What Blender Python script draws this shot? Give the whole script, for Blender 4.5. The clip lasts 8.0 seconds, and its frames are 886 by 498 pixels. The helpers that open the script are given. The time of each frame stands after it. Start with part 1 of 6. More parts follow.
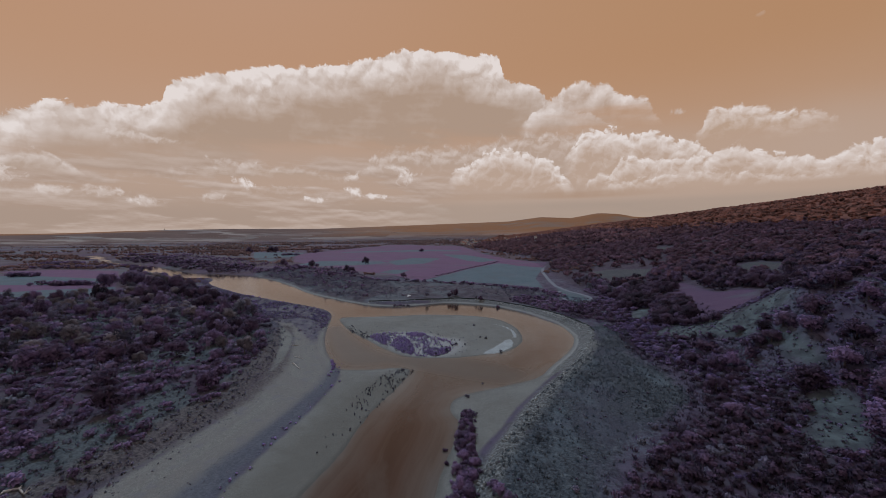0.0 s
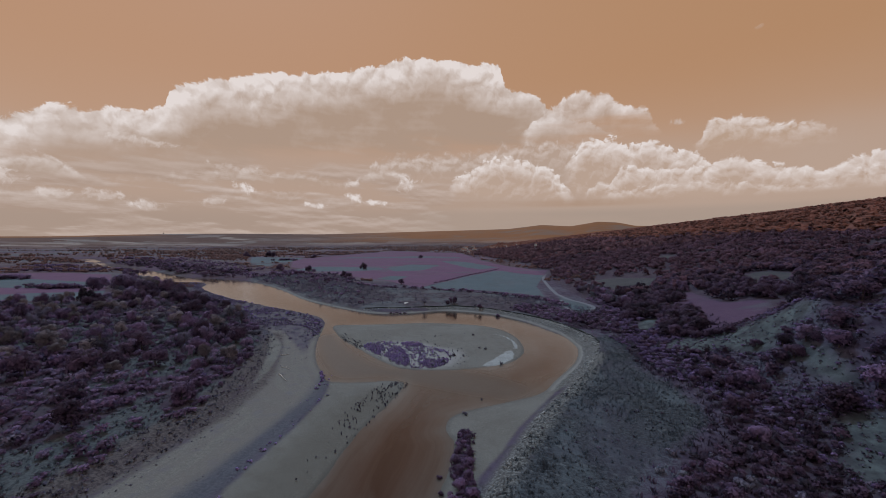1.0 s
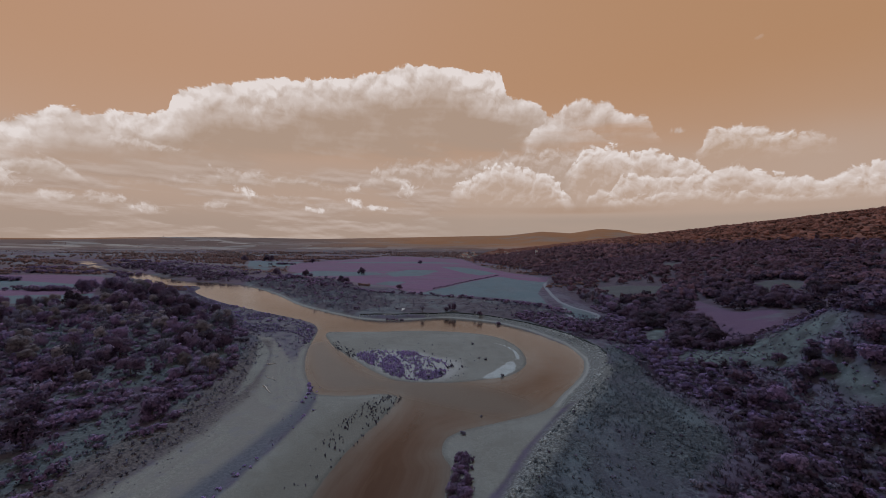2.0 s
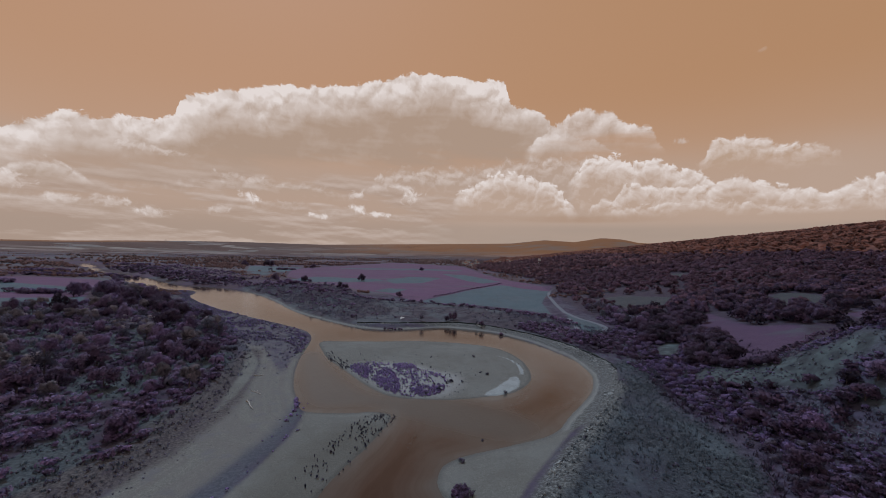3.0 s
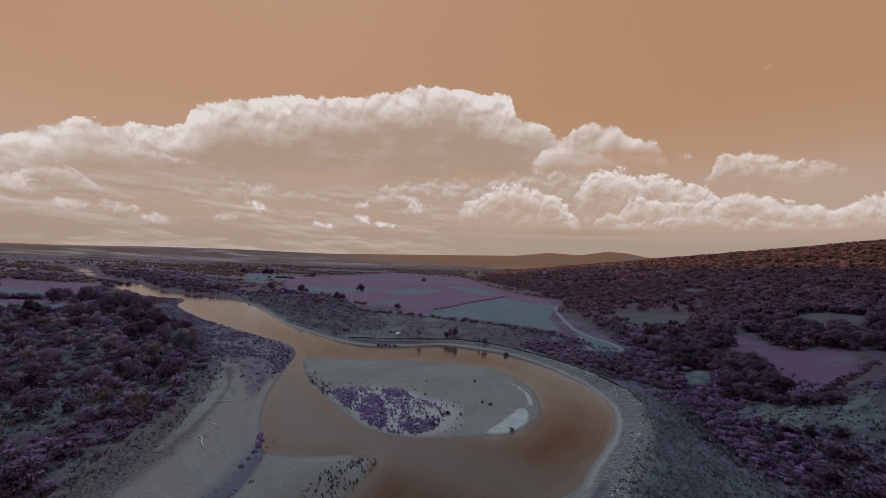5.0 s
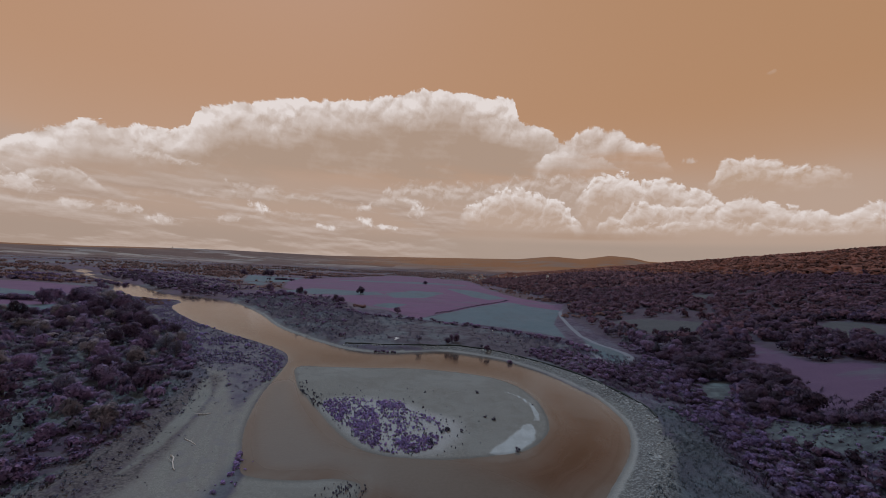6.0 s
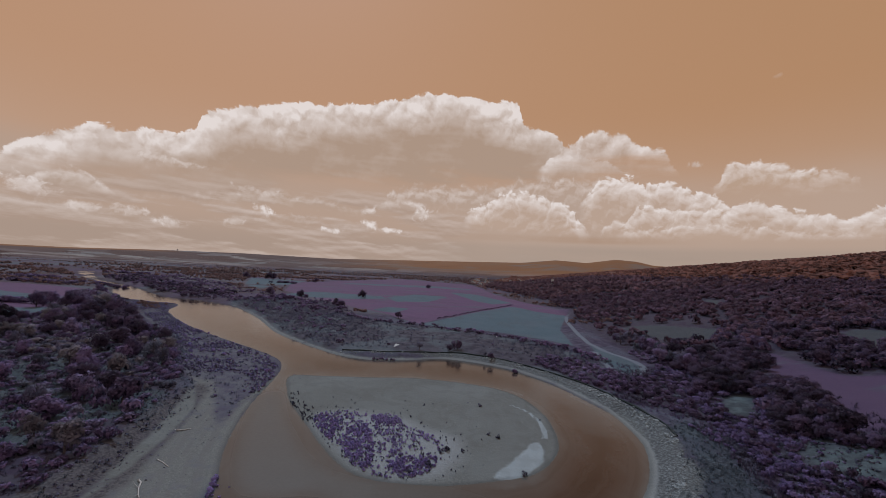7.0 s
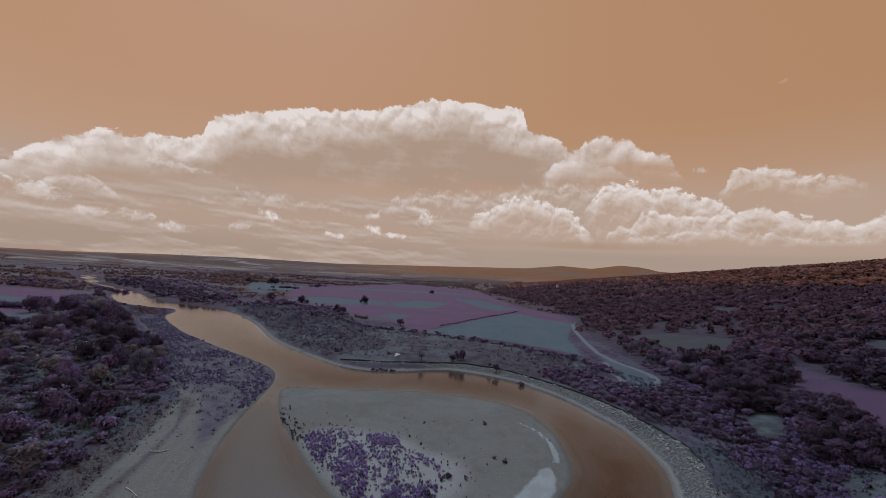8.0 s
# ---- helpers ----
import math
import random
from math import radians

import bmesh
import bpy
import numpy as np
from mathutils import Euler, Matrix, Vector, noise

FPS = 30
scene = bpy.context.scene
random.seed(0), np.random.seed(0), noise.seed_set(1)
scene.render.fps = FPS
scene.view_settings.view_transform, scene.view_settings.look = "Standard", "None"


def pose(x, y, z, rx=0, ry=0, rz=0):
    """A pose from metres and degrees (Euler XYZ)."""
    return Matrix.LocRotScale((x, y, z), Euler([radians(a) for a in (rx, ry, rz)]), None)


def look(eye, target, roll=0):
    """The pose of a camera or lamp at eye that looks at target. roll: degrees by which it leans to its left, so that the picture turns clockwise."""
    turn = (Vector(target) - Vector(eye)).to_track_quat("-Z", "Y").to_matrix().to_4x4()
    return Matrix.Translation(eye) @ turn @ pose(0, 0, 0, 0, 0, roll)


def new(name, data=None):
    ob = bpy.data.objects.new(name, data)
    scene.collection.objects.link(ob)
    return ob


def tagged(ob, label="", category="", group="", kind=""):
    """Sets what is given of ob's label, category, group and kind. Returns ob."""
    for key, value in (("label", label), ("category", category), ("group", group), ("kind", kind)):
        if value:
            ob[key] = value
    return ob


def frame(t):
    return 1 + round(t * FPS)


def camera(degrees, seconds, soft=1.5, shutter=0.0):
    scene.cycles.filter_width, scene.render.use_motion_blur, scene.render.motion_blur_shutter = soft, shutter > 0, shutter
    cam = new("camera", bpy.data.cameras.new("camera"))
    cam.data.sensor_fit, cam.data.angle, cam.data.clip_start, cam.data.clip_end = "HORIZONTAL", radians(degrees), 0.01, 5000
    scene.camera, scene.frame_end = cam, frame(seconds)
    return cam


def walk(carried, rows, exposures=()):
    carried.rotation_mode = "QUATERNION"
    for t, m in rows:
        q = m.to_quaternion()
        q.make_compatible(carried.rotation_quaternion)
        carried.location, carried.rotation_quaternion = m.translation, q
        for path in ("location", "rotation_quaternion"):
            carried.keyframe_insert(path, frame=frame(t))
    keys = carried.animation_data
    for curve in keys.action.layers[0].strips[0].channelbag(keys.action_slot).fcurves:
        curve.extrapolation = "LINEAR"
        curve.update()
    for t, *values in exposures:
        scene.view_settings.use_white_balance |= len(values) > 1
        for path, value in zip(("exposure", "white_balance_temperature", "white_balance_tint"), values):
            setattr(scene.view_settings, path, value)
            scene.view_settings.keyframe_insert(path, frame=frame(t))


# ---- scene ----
cam = camera(96.0, 8.0, soft=0.85)
PATH = [
    (0, (2.479, -0.861, 50.609), (2.448, 1.137, 50.519), -0.7),
    (0.5, (2.683, 3.463, 50.125), (2.65, 5.461, 50.051), -0.4),
    (1, (2.986, 7.919, 49.549), (2.957, 9.918, 49.494), -0.1),
    (1.5, (3.27, 12.527, 48.995), (3.243, 14.526, 48.953), 0.1),
    (3, (4.104, 27.132, 47.974), (4.062, 29.132, 47.985), 1.2),
    (3.5, (4.53, 31.978, 47.919), (4.483, 33.978, 47.944), 1.4),
    (4, (5.125, 37.117, 47.815), (5.071, 39.116, 47.856), 1.8),
    (4.5, (5.493, 42.282, 47.612), (5.434, 44.28, 47.667), 2.0),
    (6, (5.762, 57.407, 47.282), (5.687, 59.404, 47.362), 2.6),
    (6.5, (6.167, 62.343, 47.336), (6.082, 64.34, 47.422), 2.7),
    (7, (6.514, 66.936, 47.421), (6.418, 68.931, 47.517), 2.8),
    (7.5, (6.518, 71.344, 47.71), (6.413, 73.338, 47.817), 2.9),
    (8, (6.564, 76.094, 47.948), (6.447, 78.087, 48.069), 3.0),
]
walk(cam, [(t, look(eye, target, roll)) for t, eye, target, roll in PATH])
scene.view_settings.exposure = 0.0


# ---- node graphs ----
class Graph:
    """A short way to write node graphs: sockets go in, sockets come out."""

    def __init__(self, tree):
        self.tree = tree
        tree.nodes.clear()

    def node(self, kind):
        return self.tree.nodes.new(kind)

    def put(self, socket, value):
        if isinstance(value, bpy.types.NodeSocket):
            self.tree.links.new(value, socket)
        elif isinstance(value, tuple) and len(value) == 3 and socket.type == "RGBA":
            socket.default_value = (*value, 1)
        else:
            socket.default_value = value

    def m(self, op, a, b=0.0, c=0.0, clamp=False):
        n = self.node("ShaderNodeMath")
        n.operation, n.use_clamp = op, clamp
        for i, v in enumerate((a, b, c)):
            self.put(n.inputs[i], v)
        return n.outputs[0]

    def add(self, a, b):
        return self.m("ADD", a, b)

    def sub(self, a, b):
        return self.m("SUBTRACT", a, b)

    def mul(self, a, b):
        return self.m("MULTIPLY", a, b)

    def vec(self, op, a, b=(0, 0, 0)):
        n = self.node("ShaderNodeVectorMath")
        n.operation = op
        self.put(n.inputs[0], a)
        self.put(n.inputs[1], b)
        return n.outputs[0]

    def step(self, x, lo, hi):
        """0 below lo, 1 above hi, smooth between."""
        n = self.node("ShaderNodeMapRange")
        n.interpolation_type = "SMOOTHSTEP"
        for key, v in zip(("Value", "From Min", "From Max"), (x, lo, hi)):
            self.put(n.inputs[key], v)
        return n.outputs[0]

    def noise(self, p, scale, detail=4.0, rough=0.55, lac=2.0, distort=0.0):
        n = self.node("ShaderNodeTexNoise")
        for key, v in (("Vector", p), ("Scale", scale), ("Detail", detail), ("Roughness", rough), ("Lacunarity", lac), ("Distortion", distort)):
            self.put(n.inputs[key], v)
        return n.outputs["Fac"]

    def mix(self, f, a, b, blend="MIX"):
        n = self.node("ShaderNodeMix")
        n.data_type, n.blend_type = "RGBA", blend
        self.put(n.inputs[0], f)
        self.put(n.inputs[6], a)
        self.put(n.inputs[7], b)
        return n.outputs[2]

    def ramp(self, x, stops, kind="LINEAR"):
        n = self.node("ShaderNodeValToRGB")
        r = n.color_ramp
        r.interpolation = kind
        while len(r.elements) < len(stops):
            r.elements.new(0.5)
        for e, (p, c) in zip(r.elements, stops):
            e.position, e.color = p, ((c, c, c, 1) if isinstance(c, float) else (*c, 1))
        self.put(n.inputs[0], x)
        return n.outputs[0]

    def attr(self, name):
        n = self.node("ShaderNodeAttribute")
        n.attribute_name = name
        return n.outputs["Fac"]


# ---- sky with clouds ----
SUN_EL, SUN_AZ = 52.0, -25.0  # degrees; the sun stands ahead of the camera, a little to its left
world = bpy.data.worlds.new("world")
scene.world = world
world.use_nodes = True
g = Graph(world.node_tree)
way = g.node("ShaderNodeTexCoord").outputs["Generated"]
xyz = g.node("ShaderNodeSeparateXYZ")
g.put(xyz.inputs[0], way)
dx, dy, dz = xyz.outputs
az = g.m("ARCTAN2", dx, dy)
el = g.m("ARCSINE", dz)
az01 = g.m("ADD", g.mul(az, 180 / math.pi / 104), 0.5, clamp=True)
eldeg = g.mul(el, 180 / math.pi)

# the clip's colours are swapped round: red for blue
sky = g.node("ShaderNodeTexSky")
sky.sky_type, sky.sun_disc, sky.dust_density = "NISHITA", False, 1.2
sky.sun_elevation, sky.sun_rotation = radians(SUN_EL), radians(SUN_AZ)
parts = g.node("ShaderNodeSeparateColor")
g.put(parts.inputs[0], sky.outputs[0])
swap = g.node("ShaderNodeCombineColor")
g.put(swap.inputs[0], g.mul(parts.outputs[2], 0.86))
g.put(swap.inputs[1], g.mul(parts.outputs[1], 0.80))
g.put(swap.inputs[2], g.mul(parts.outputs[0], 0.98))
clear = g.mix(0.88, swap.outputs[0], (4.55, 2.6, 1.45))

# the sky as seen: degrees to the right and degrees up
azdeg = g.mul(az, 180 / math.pi)
compass = g.node("ShaderNodeCombineXYZ")
g.put(compass.inputs[0], azdeg)
g.put(compass.inputs[1], eldeg)
spot = compass.outputs[0]


def noise2(p, scale, detail=4.0, rough=0.55, colour=False):
    n = g.node("ShaderNodeTexNoise")
    n.noise_dimensions = "2D"
    for key, v in (("Vector", p), ("Scale", scale), ("Detail", detail), ("Roughness", rough)):
        g.put(n.inputs[key], v)
    return n.outputs["Color" if colour else "Fac"]


def heads(p, scale, detail=2.0):
    """Distance from the middle of the nearest rounded cloud head, heads upon heads."""
    n = g.node("ShaderNodeTexVoronoi")
    n.voronoi_dimensions, n.feature, n.normalize = "2D", "SMOOTH_F1", True
    for key, v in (("Vector", p), ("Scale", scale), ("Detail", detail), ("Roughness", 0.42), ("Lacunarity", 2.4), ("Smoothness", 0.5)):
        g.put(n.inputs[key], v)
    return n.outputs["Distance"]


bend = g.vec("MULTIPLY", g.vec("SUBTRACT", noise2(spot, 0.3, 4, 0.6, True), (0.5, 0.5, 0.5)), (2.6, 1.6, 0))
bent = g.vec("ADD", spot, bend)
fine = noise2(bent, 1.3, 6, 0.62)
mid = noise2(spot, 0.11, 4, 0.5)
tilt = g.add(eldeg, g.mul(azdeg, 0.035))
lay = g.node("ShaderNodeCombineXYZ")
g.put(lay.inputs[0], g.mul(azdeg, 0.075))
g.put(lay.inputs[1], g.mul(tilt, 0.42))
streak = noise2(lay.outputs[0], 1.0, 6, 0.56)
streak_up = noise2(g.vec("ADD", lay.outputs[0], (0.0, 0.16, 0)), 1.0, 6, 0.56)
layer = g.sub(streak, streak_up)


def form_of(scale, shift):
    """Height of the heads at a place, and how they turn to the light from above."""
    p = g.vec("ADD", bent, shift)
    a = heads(p, scale)
    b = heads(g.vec("ADD", p, (-0.12 / scale, 0.3 / scale, 0)), scale)
    return a, g.sub(b, a)


BIG, SMALL = form_of(0.36, (0, 0, 0)), form_of(0.62, (31.0, 7.0, 0))
LIGHT, SHADE, WARM = (7.7, 7.0, 6.8), (4.05, 2.95, 2.3), (4.75, 3.5, 2.8)

# the clear sky is deeper to one side; a pale veil thickens towards the horizon
clear = g.mix(g.m("ADD", 0.5, g.mul(azdeg, 0.009), clamp=True), g.mix(0.12, clear, (5.2, 3.1, 2.0)), g.mix(0.5, clear, (4.2, 2.3, 1.2)))
haze = noise2(spot, 0.05, 3, 0.5)
back = g.mix(g.mul(g.step(eldeg, 22.0, 4.0), g.add(0.32, g.mul(haze, 0.62))), clear, (4.9, 3.65, 3.0))
back = g.mix(g.mul(g.step(eldeg, 13.0, 9.5), g.mul(g.step(azdeg, 34.0, 14.0), 0.85)), back, (4.45, 3.25, 2.6))
back = g.mix(g.mul(g.step(eldeg, 6.0, 2.0), 0.8), back, (3.75, 2.85, 2.35))
back = g.mix(g.mul(g.mul(g.step(eldeg, 15.0, 9.0), g.step(azdeg, -6.0, 8.0)), g.add(0.3, g.mul(haze, 0.5))), back, (4.65, 3.55, 2.95))
# streaks of flat cloud, lit along their upper edges
low = g.mul(g.step(streak, 0.42, 0.58), g.mul(g.step(eldeg, 11.5, 8.5), g.step(azdeg, 20.0, -10.0)))
back = g.mix(g.mul(low, 0.8), back, g.mix(g.m("ADD", 0.3, g.mul(layer, 3.0), clamp=True), (4.0, 2.95, 2.4), (6.0, 5.0, 4.55)))
# unseen clouds overhead and behind, added to make the ambient light less orange
cover = g.noise(way, 7, 4, 0.5)
above = g.mul(g.step(cover, 0.36, 0.5), g.m("MAXIMUM", g.step(g.m("ABSOLUTE", az), 1.2, 1.6), g.step(eldeg, 36.0, 50.0)))
back = g.mix(above, back, g.mix(g.step(cover, 0.5, 0.75), (5.4, 4.8, 4.7), (3.9, 3.3, 3.1)))


def line_of(points):
    return g.mul(g.ramp(az01, [(a / 104 + 0.5, e / 30) for a, e in points]), 30)


def cloud(under, top, base, form, ragged, soft, depth, lit, relief, cap=0.95, base_soft=3.0, body=SHADE, wisp=0.0, crest=None, inner=0.35):
    """A bank of cumulus between two lines of (azimuth, elevation) in degrees."""
    edge = g.add(g.mul(g.sub(0.3, form[0]), ragged), g.mul(g.sub(fine, 0.5), 0.55 * ragged))
    below = g.add(g.sub(line_of(top), eldeg), edge)
    over = g.add(g.sub(eldeg, line_of(base)), g.mul(g.sub(streak, 0.5), 1.6 * base_soft))
    sides = g.mul(g.step(azdeg, top[0][0] - 0.3, top[0][0] + 1.5), g.step(azdeg, top[-1][0] + 0.3, top[-1][0] - 1.5))
    mask = g.mul(g.step(below, 0.0, soft), g.mul(g.mul(g.step(over, -base_soft * 0.5, base_soft * 0.7), cap), sides))
    under_crest = below if crest is None else g.add(g.sub(line_of(crest), eldeg), g.mul(g.sub(mid, 0.5), 6.0))
    rim = g.m("POWER", g.m("SUBTRACT", 1.0, g.m("DIVIDE", under_crest, depth), clamp=True), 1.3)
    shape = g.add(g.mul(form[1], relief), g.mul(g.sub(fine, 0.5), 0.18))
    tone = g.add(g.mul(rim, lit), g.mul(shape, g.add(g.mul(rim, 0.9), inner)))
    tone = g.m("ADD", tone, g.add(g.mul(g.sub(mid, 0.5), 0.5), g.mul(layer, wisp)), clamp=True)
    return g.mix(mask, under, g.mix(tone, body, LIGHT))


MAIN_TOP = [(-58, 8.5), (-50.1, 10.4), (-48.5, 11.8), (-47.6, 12.6), (-44.9, 13.6), (-42.8, 13.5), (-40.7, 14.2), (-38.4, 14.1), (-37.2, 14.3), (-36.6, 15.0), (-35.2, 15.8), (-34.9, 17.4), (-34.2, 18.0), (-31.1, 18.9), (-27.2, 19.7), (-23.4, 20.9), (-20.2, 21.0), (-13.3, 22.0), (-10.2, 23.0),
            (-5.7, 24.0), (0, 24.0), (2.1, 23.5), (3.9, 23.0), (5.3, 23.5), (7.2, 23.2), (7.8, 20.6), (9.5, 19.9), (12, 18.9), (13.8, 17.6), (18, 15.5), (24, 13.0)]
back = cloud(back, MAIN_TOP, [(-52, 6.8), (-41.7, 8.7), (-30.6, 10), (-16.7, 11.3), (-0.8, 12.3), (15, 13.3), (28, 13.5)], BIG, 1.9, 0.35, 5.2, 0.95, 2.2, 0.97, 3.5, SHADE, 0.3,
             [(-52, 9.2), (-45, 13.2), (-36, 15.0), (-31, 18.2), (-20, 20.6), (-5, 23.6), (3, 23.0), (8, 21.4), (14, 18.2), (24, 13)], 0.1)
back = cloud(back, [(10, 14.5), (13.8, 17.7), (15.6, 18.1), (17.5, 18.9), (18.9, 19.1), (20.3, 18.5), (21.4, 18.7), (22.4, 17.6), (23.8, 16.7), (24.8, 16.8), (26.1, 16.2), (26.9, 14.9), (28, 13.0)], [(10, 13.7), (19.4, 13.4), (27, 14.0)], BIG, 2.2, 0.5, 4.5, 0.75, 2.4, 0.9, 3.5, (4.6, 3.5, 2.9))
back = cloud(back, [(-14.5, 7.5), (-10.4, 10.9), (-7.3, 11.7), (-0.8, 12), (3.3, 12.1), (7.3, 13), (11.2, 13.4), (15, 13.0), (19.4, 13), (22.2, 11.9), (28.7, 10.9), (31.4, 10.4), (33, 8.4)], [(-14.5, 8.0), (-6, 8.6), (3, 7.6), (15, 6.5), (33, 6)], SMALL, 2.2, 1.1, 4.0, 0.42, 2.2, 0.75, 2.5, (4.5, 3.4, 2.8), 0.3)
back = cloud(back, [(16, 9.5), (18, 12.4), (19.3, 13), (20.8, 12.7), (22.1, 13), (23.4, 12.3), (23.9, 11.8), (24.9, 12.2), (26.5, 12.1), (28.1, 11.6), (29, 10.8), (31.1, 10.4), (32.5, 9.5), (34, 8.0)], [(15, 6), (25, 5.2), (34, 5.4)], SMALL, 2.4, 0.4, 3.4, 0.95, 2.3, 0.95, 1.5, WARM)
back = cloud(back, [(0, 7.4), (1.1, 8.9), (3.4, 9.3), (4.3, 10.2), (5.8, 11.1), (7.4, 11.3), (8.9, 11.3), (10.1, 10.6), (11.5, 10.2), (13.6, 9.8), (14.8, 9.0), (15.8, 7.4), (17.5, 6.0)], [(0, 6.2), (6, 5.2), (16, 4.9)], SMALL, 2.4, 0.4, 3.3, 1.0, 2.3, 0.92, 1.5, WARM)
back = cloud(back, [(20.6, 5.5), (22.3, 7.9), (23.1, 9.1), (24.9, 9.4), (27.2, 8.8), (28.7, 8.4), (31.1, 8.8), (32.3, 8.2), (33.3, 9.2), (35, 9.5), (36.7, 8.9), (37.9, 8.2), (39.4, 7.8), (41.2, 7.8), (42.6, 6.9), (43.7, 7.4), (44.9, 8), (46.3, 8.4), (54, 8.3)], [(20, 5), (34, 5.0), (50, 5.0)], SMALL, 2.2, 0.4, 3.0, 0.9, 2.3, 0.88, 1.6, WARM)
back = cloud(back, [(18.4, 5.8), (20.3, 7.6), (22.5, 6.4), (25.6, 6.4), (31.7, 7.1), (37, 6.2), (40.8, 5.6), (43.3, 5.7), (44.5, 6.6), (46.3, 7.0), (54, 6.8)], [(18, 4.9), (34, 4.8), (50, 4.8)], SMALL, 2.0, 0.5, 2.2, 0.65, 2.2, 0.7, 1.4, WARM)
back = cloud(back, [(31, 11.0), (32.8, 13.8), (33.8, 14), (35.4, 14.1), (36.9, 13.5), (38.2, 13.1), (39.4, 12.3), (40.5, 12.3), (42.5, 11.9), (43.2, 11.4), (44, 10.2)], [(31, 10.2), (34.4, 10.4), (39.4, 10.4), (44, 10.8)], SMALL, 2.2, 0.6, 3.4, 0.62, 2.4, 0.85, 2.5, (4.7, 3.4, 2.6))
back = cloud(back, [(-54, 5.0), (-49.3, 7.3), (-48.1, 8.1), (-47.2, 8.6), (-46.2, 8.7), (-45.1, 8.4), (-44.2, 8.2), (-43.2, 7.3), (-42, 6.2), (-40, 4.4)], [(-52, 6.6), (-47.7, 6.7), (-43.5, 6.8), (-40, 6.4)], SMALL, 1.4, 0.7, 1.7, 0.78, 2.0, 0.85, 0.9, (4.4, 3.35, 2.75))


back = cloud(back, [(-43, 6.0), (-40, 7.4), (-36, 7.6), (-31, 8.9), (-27, 9.7), (-22, 9.3), (-17, 8.8), (-13, 7.0)], [(-43, 6.4), (-30, 7.0), (-13, 6.6)], SMALL, 1.6, 1.6, 3.0, 0.42, 1.6, 0.7, 2.2, (4.3, 3.25, 2.65), 1.6)
back = cloud(back, [(-54, 5.8), (-46, 5.4), (-41, 5.5), (-37, 4.7), (-32, 3.4)], [(-54, 3.9), (-40, 3.7), (-32, 3.3)], SMALL, 1.3, 1.1, 1.6, 0.38, 1.6, 0.5, 1.4, (4.3, 3.3, 2.75), 1.6)
back = cloud(back, [(-34, 4.6), (-28, 6.4), (-24, 6.2), (-18, 5.6), (-12, 5.9), (-8, 5.0)], [(-34, 4.4), (-20, 4.6), (-8, 4.4)], SMALL, 1.4, 1.3, 1.8, 0.38, 1.5, 0.6, 1.4, (4.2, 3.1, 2.5), 1.4)


def puff(under, a, e, wide, tall, cover=0.9, lit=0.85, lean=0.0):
    """A small cloud of its own."""
    u = g.m("DIVIDE", g.sub(azdeg, a), wide)
    v = g.m("DIVIDE", g.sub(g.sub(eldeg, e), g.mul(g.sub(azdeg, a), lean)), tall)
    away = g.m("SQRT", g.add(g.mul(u, u), g.mul(v, v)))
    near = g.add(g.sub(1.0, away), g.add(g.mul(g.sub(fine, 0.5), 1.9), g.mul(g.sub(0.3, SMALL[0]), 1.6)))
    tone = g.m("ADD", g.add(lit - 0.1, g.mul(v, 0.28)), g.add(g.mul(SMALL[1], 1.2), g.mul(g.sub(fine, 0.5), 0.5)), clamp=True)
    return g.mix(g.mul(g.step(near, -0.1, 0.8), cover), under, g.mix(tone, (4.3, 3.2, 2.6), LIGHT))


for a, e, wide, tall, cover, lit, lean in ((-49.2, 6.3, 2.6, 0.9, 0.8, 0.75, -0.2), (-45.3, 4.8, 1.5, 0.6, 0.6, 0.8, -0.05), (-41.2, 4.7, 2.2, 0.6, 0.6, 0.75, -0.05), (-37.6, 3.9, 2.0, 0.5, 0.7, 0.85, -0.12), (-27.2, 6.5, 1.4, 0.6, 0.9, 0.95, -0.35),
                                           (-30.6, 4.6, 1.8, 0.5, 0.55, 0.75, 0), (-22.4, 5.9, 2.4, 0.6, 0.7, 0.15, 0), (-18.6, 4.45, 1.6, 0.4, 0.85, 0.9, -0.1), (-13.2, 5.6, 1.2, 0.55, 0.95, 1.0, -0.25), (-10.6, 5.0, 2.2, 0.4, 0.9, 0.95, -0.1), (-13.6, 7.6, 1.3, 0.6, 0.7, 0.8, 0),
                                           (-6.0, 7.6, 2.0, 0.9, 0.8, 0.85, 0.1), (-7.4, 8.8, 1.3, 0.5, 0.6, 0.8, 0), (29.4, 14.0, 0.9, 0.5, 0.6, 0.6, 0), (37.1, 22.3, 0.6, 0.28, 0.18, 0.5, 0.1), (-38.0, 11.0, 3.6, 0.5, 0.5, 0.8, -0.05), (-27.0, 8.7, 4.0, 0.5, 0.45, 0.6, -0.1)):
    back = puff(back, a, e, wide, tall, cover, lit, lean)
# warm shaded bases, and pale air between them and the hills
back = g.mix(g.mul(g.mul(g.step(g.m("ABSOLUTE", g.sub(eldeg, 4.75)), 0.75, 0.2), g.step(g.m("ABSOLUTE", g.sub(azdeg, 14.0)), 19.0, 6.0)), g.m("ADD", g.mul(streak, 1.6), -0.35, clamp=True)), back, (3.9, 2.6, 1.85))
back = g.mix(g.mul(g.mul(g.step(eldeg, 4.3, 3.2), g.step(azdeg, -12.0, 6.0)), g.add(0.25, streak)), back, (3.85, 3.0, 2.5))
lamp = g.node("ShaderNodeBackground")
g.put(lamp.inputs[0], back)
lamp.inputs[1].default_value = 0.1
g.put(g.node("ShaderNodeOutputWorld").inputs[0], lamp.outputs[0])

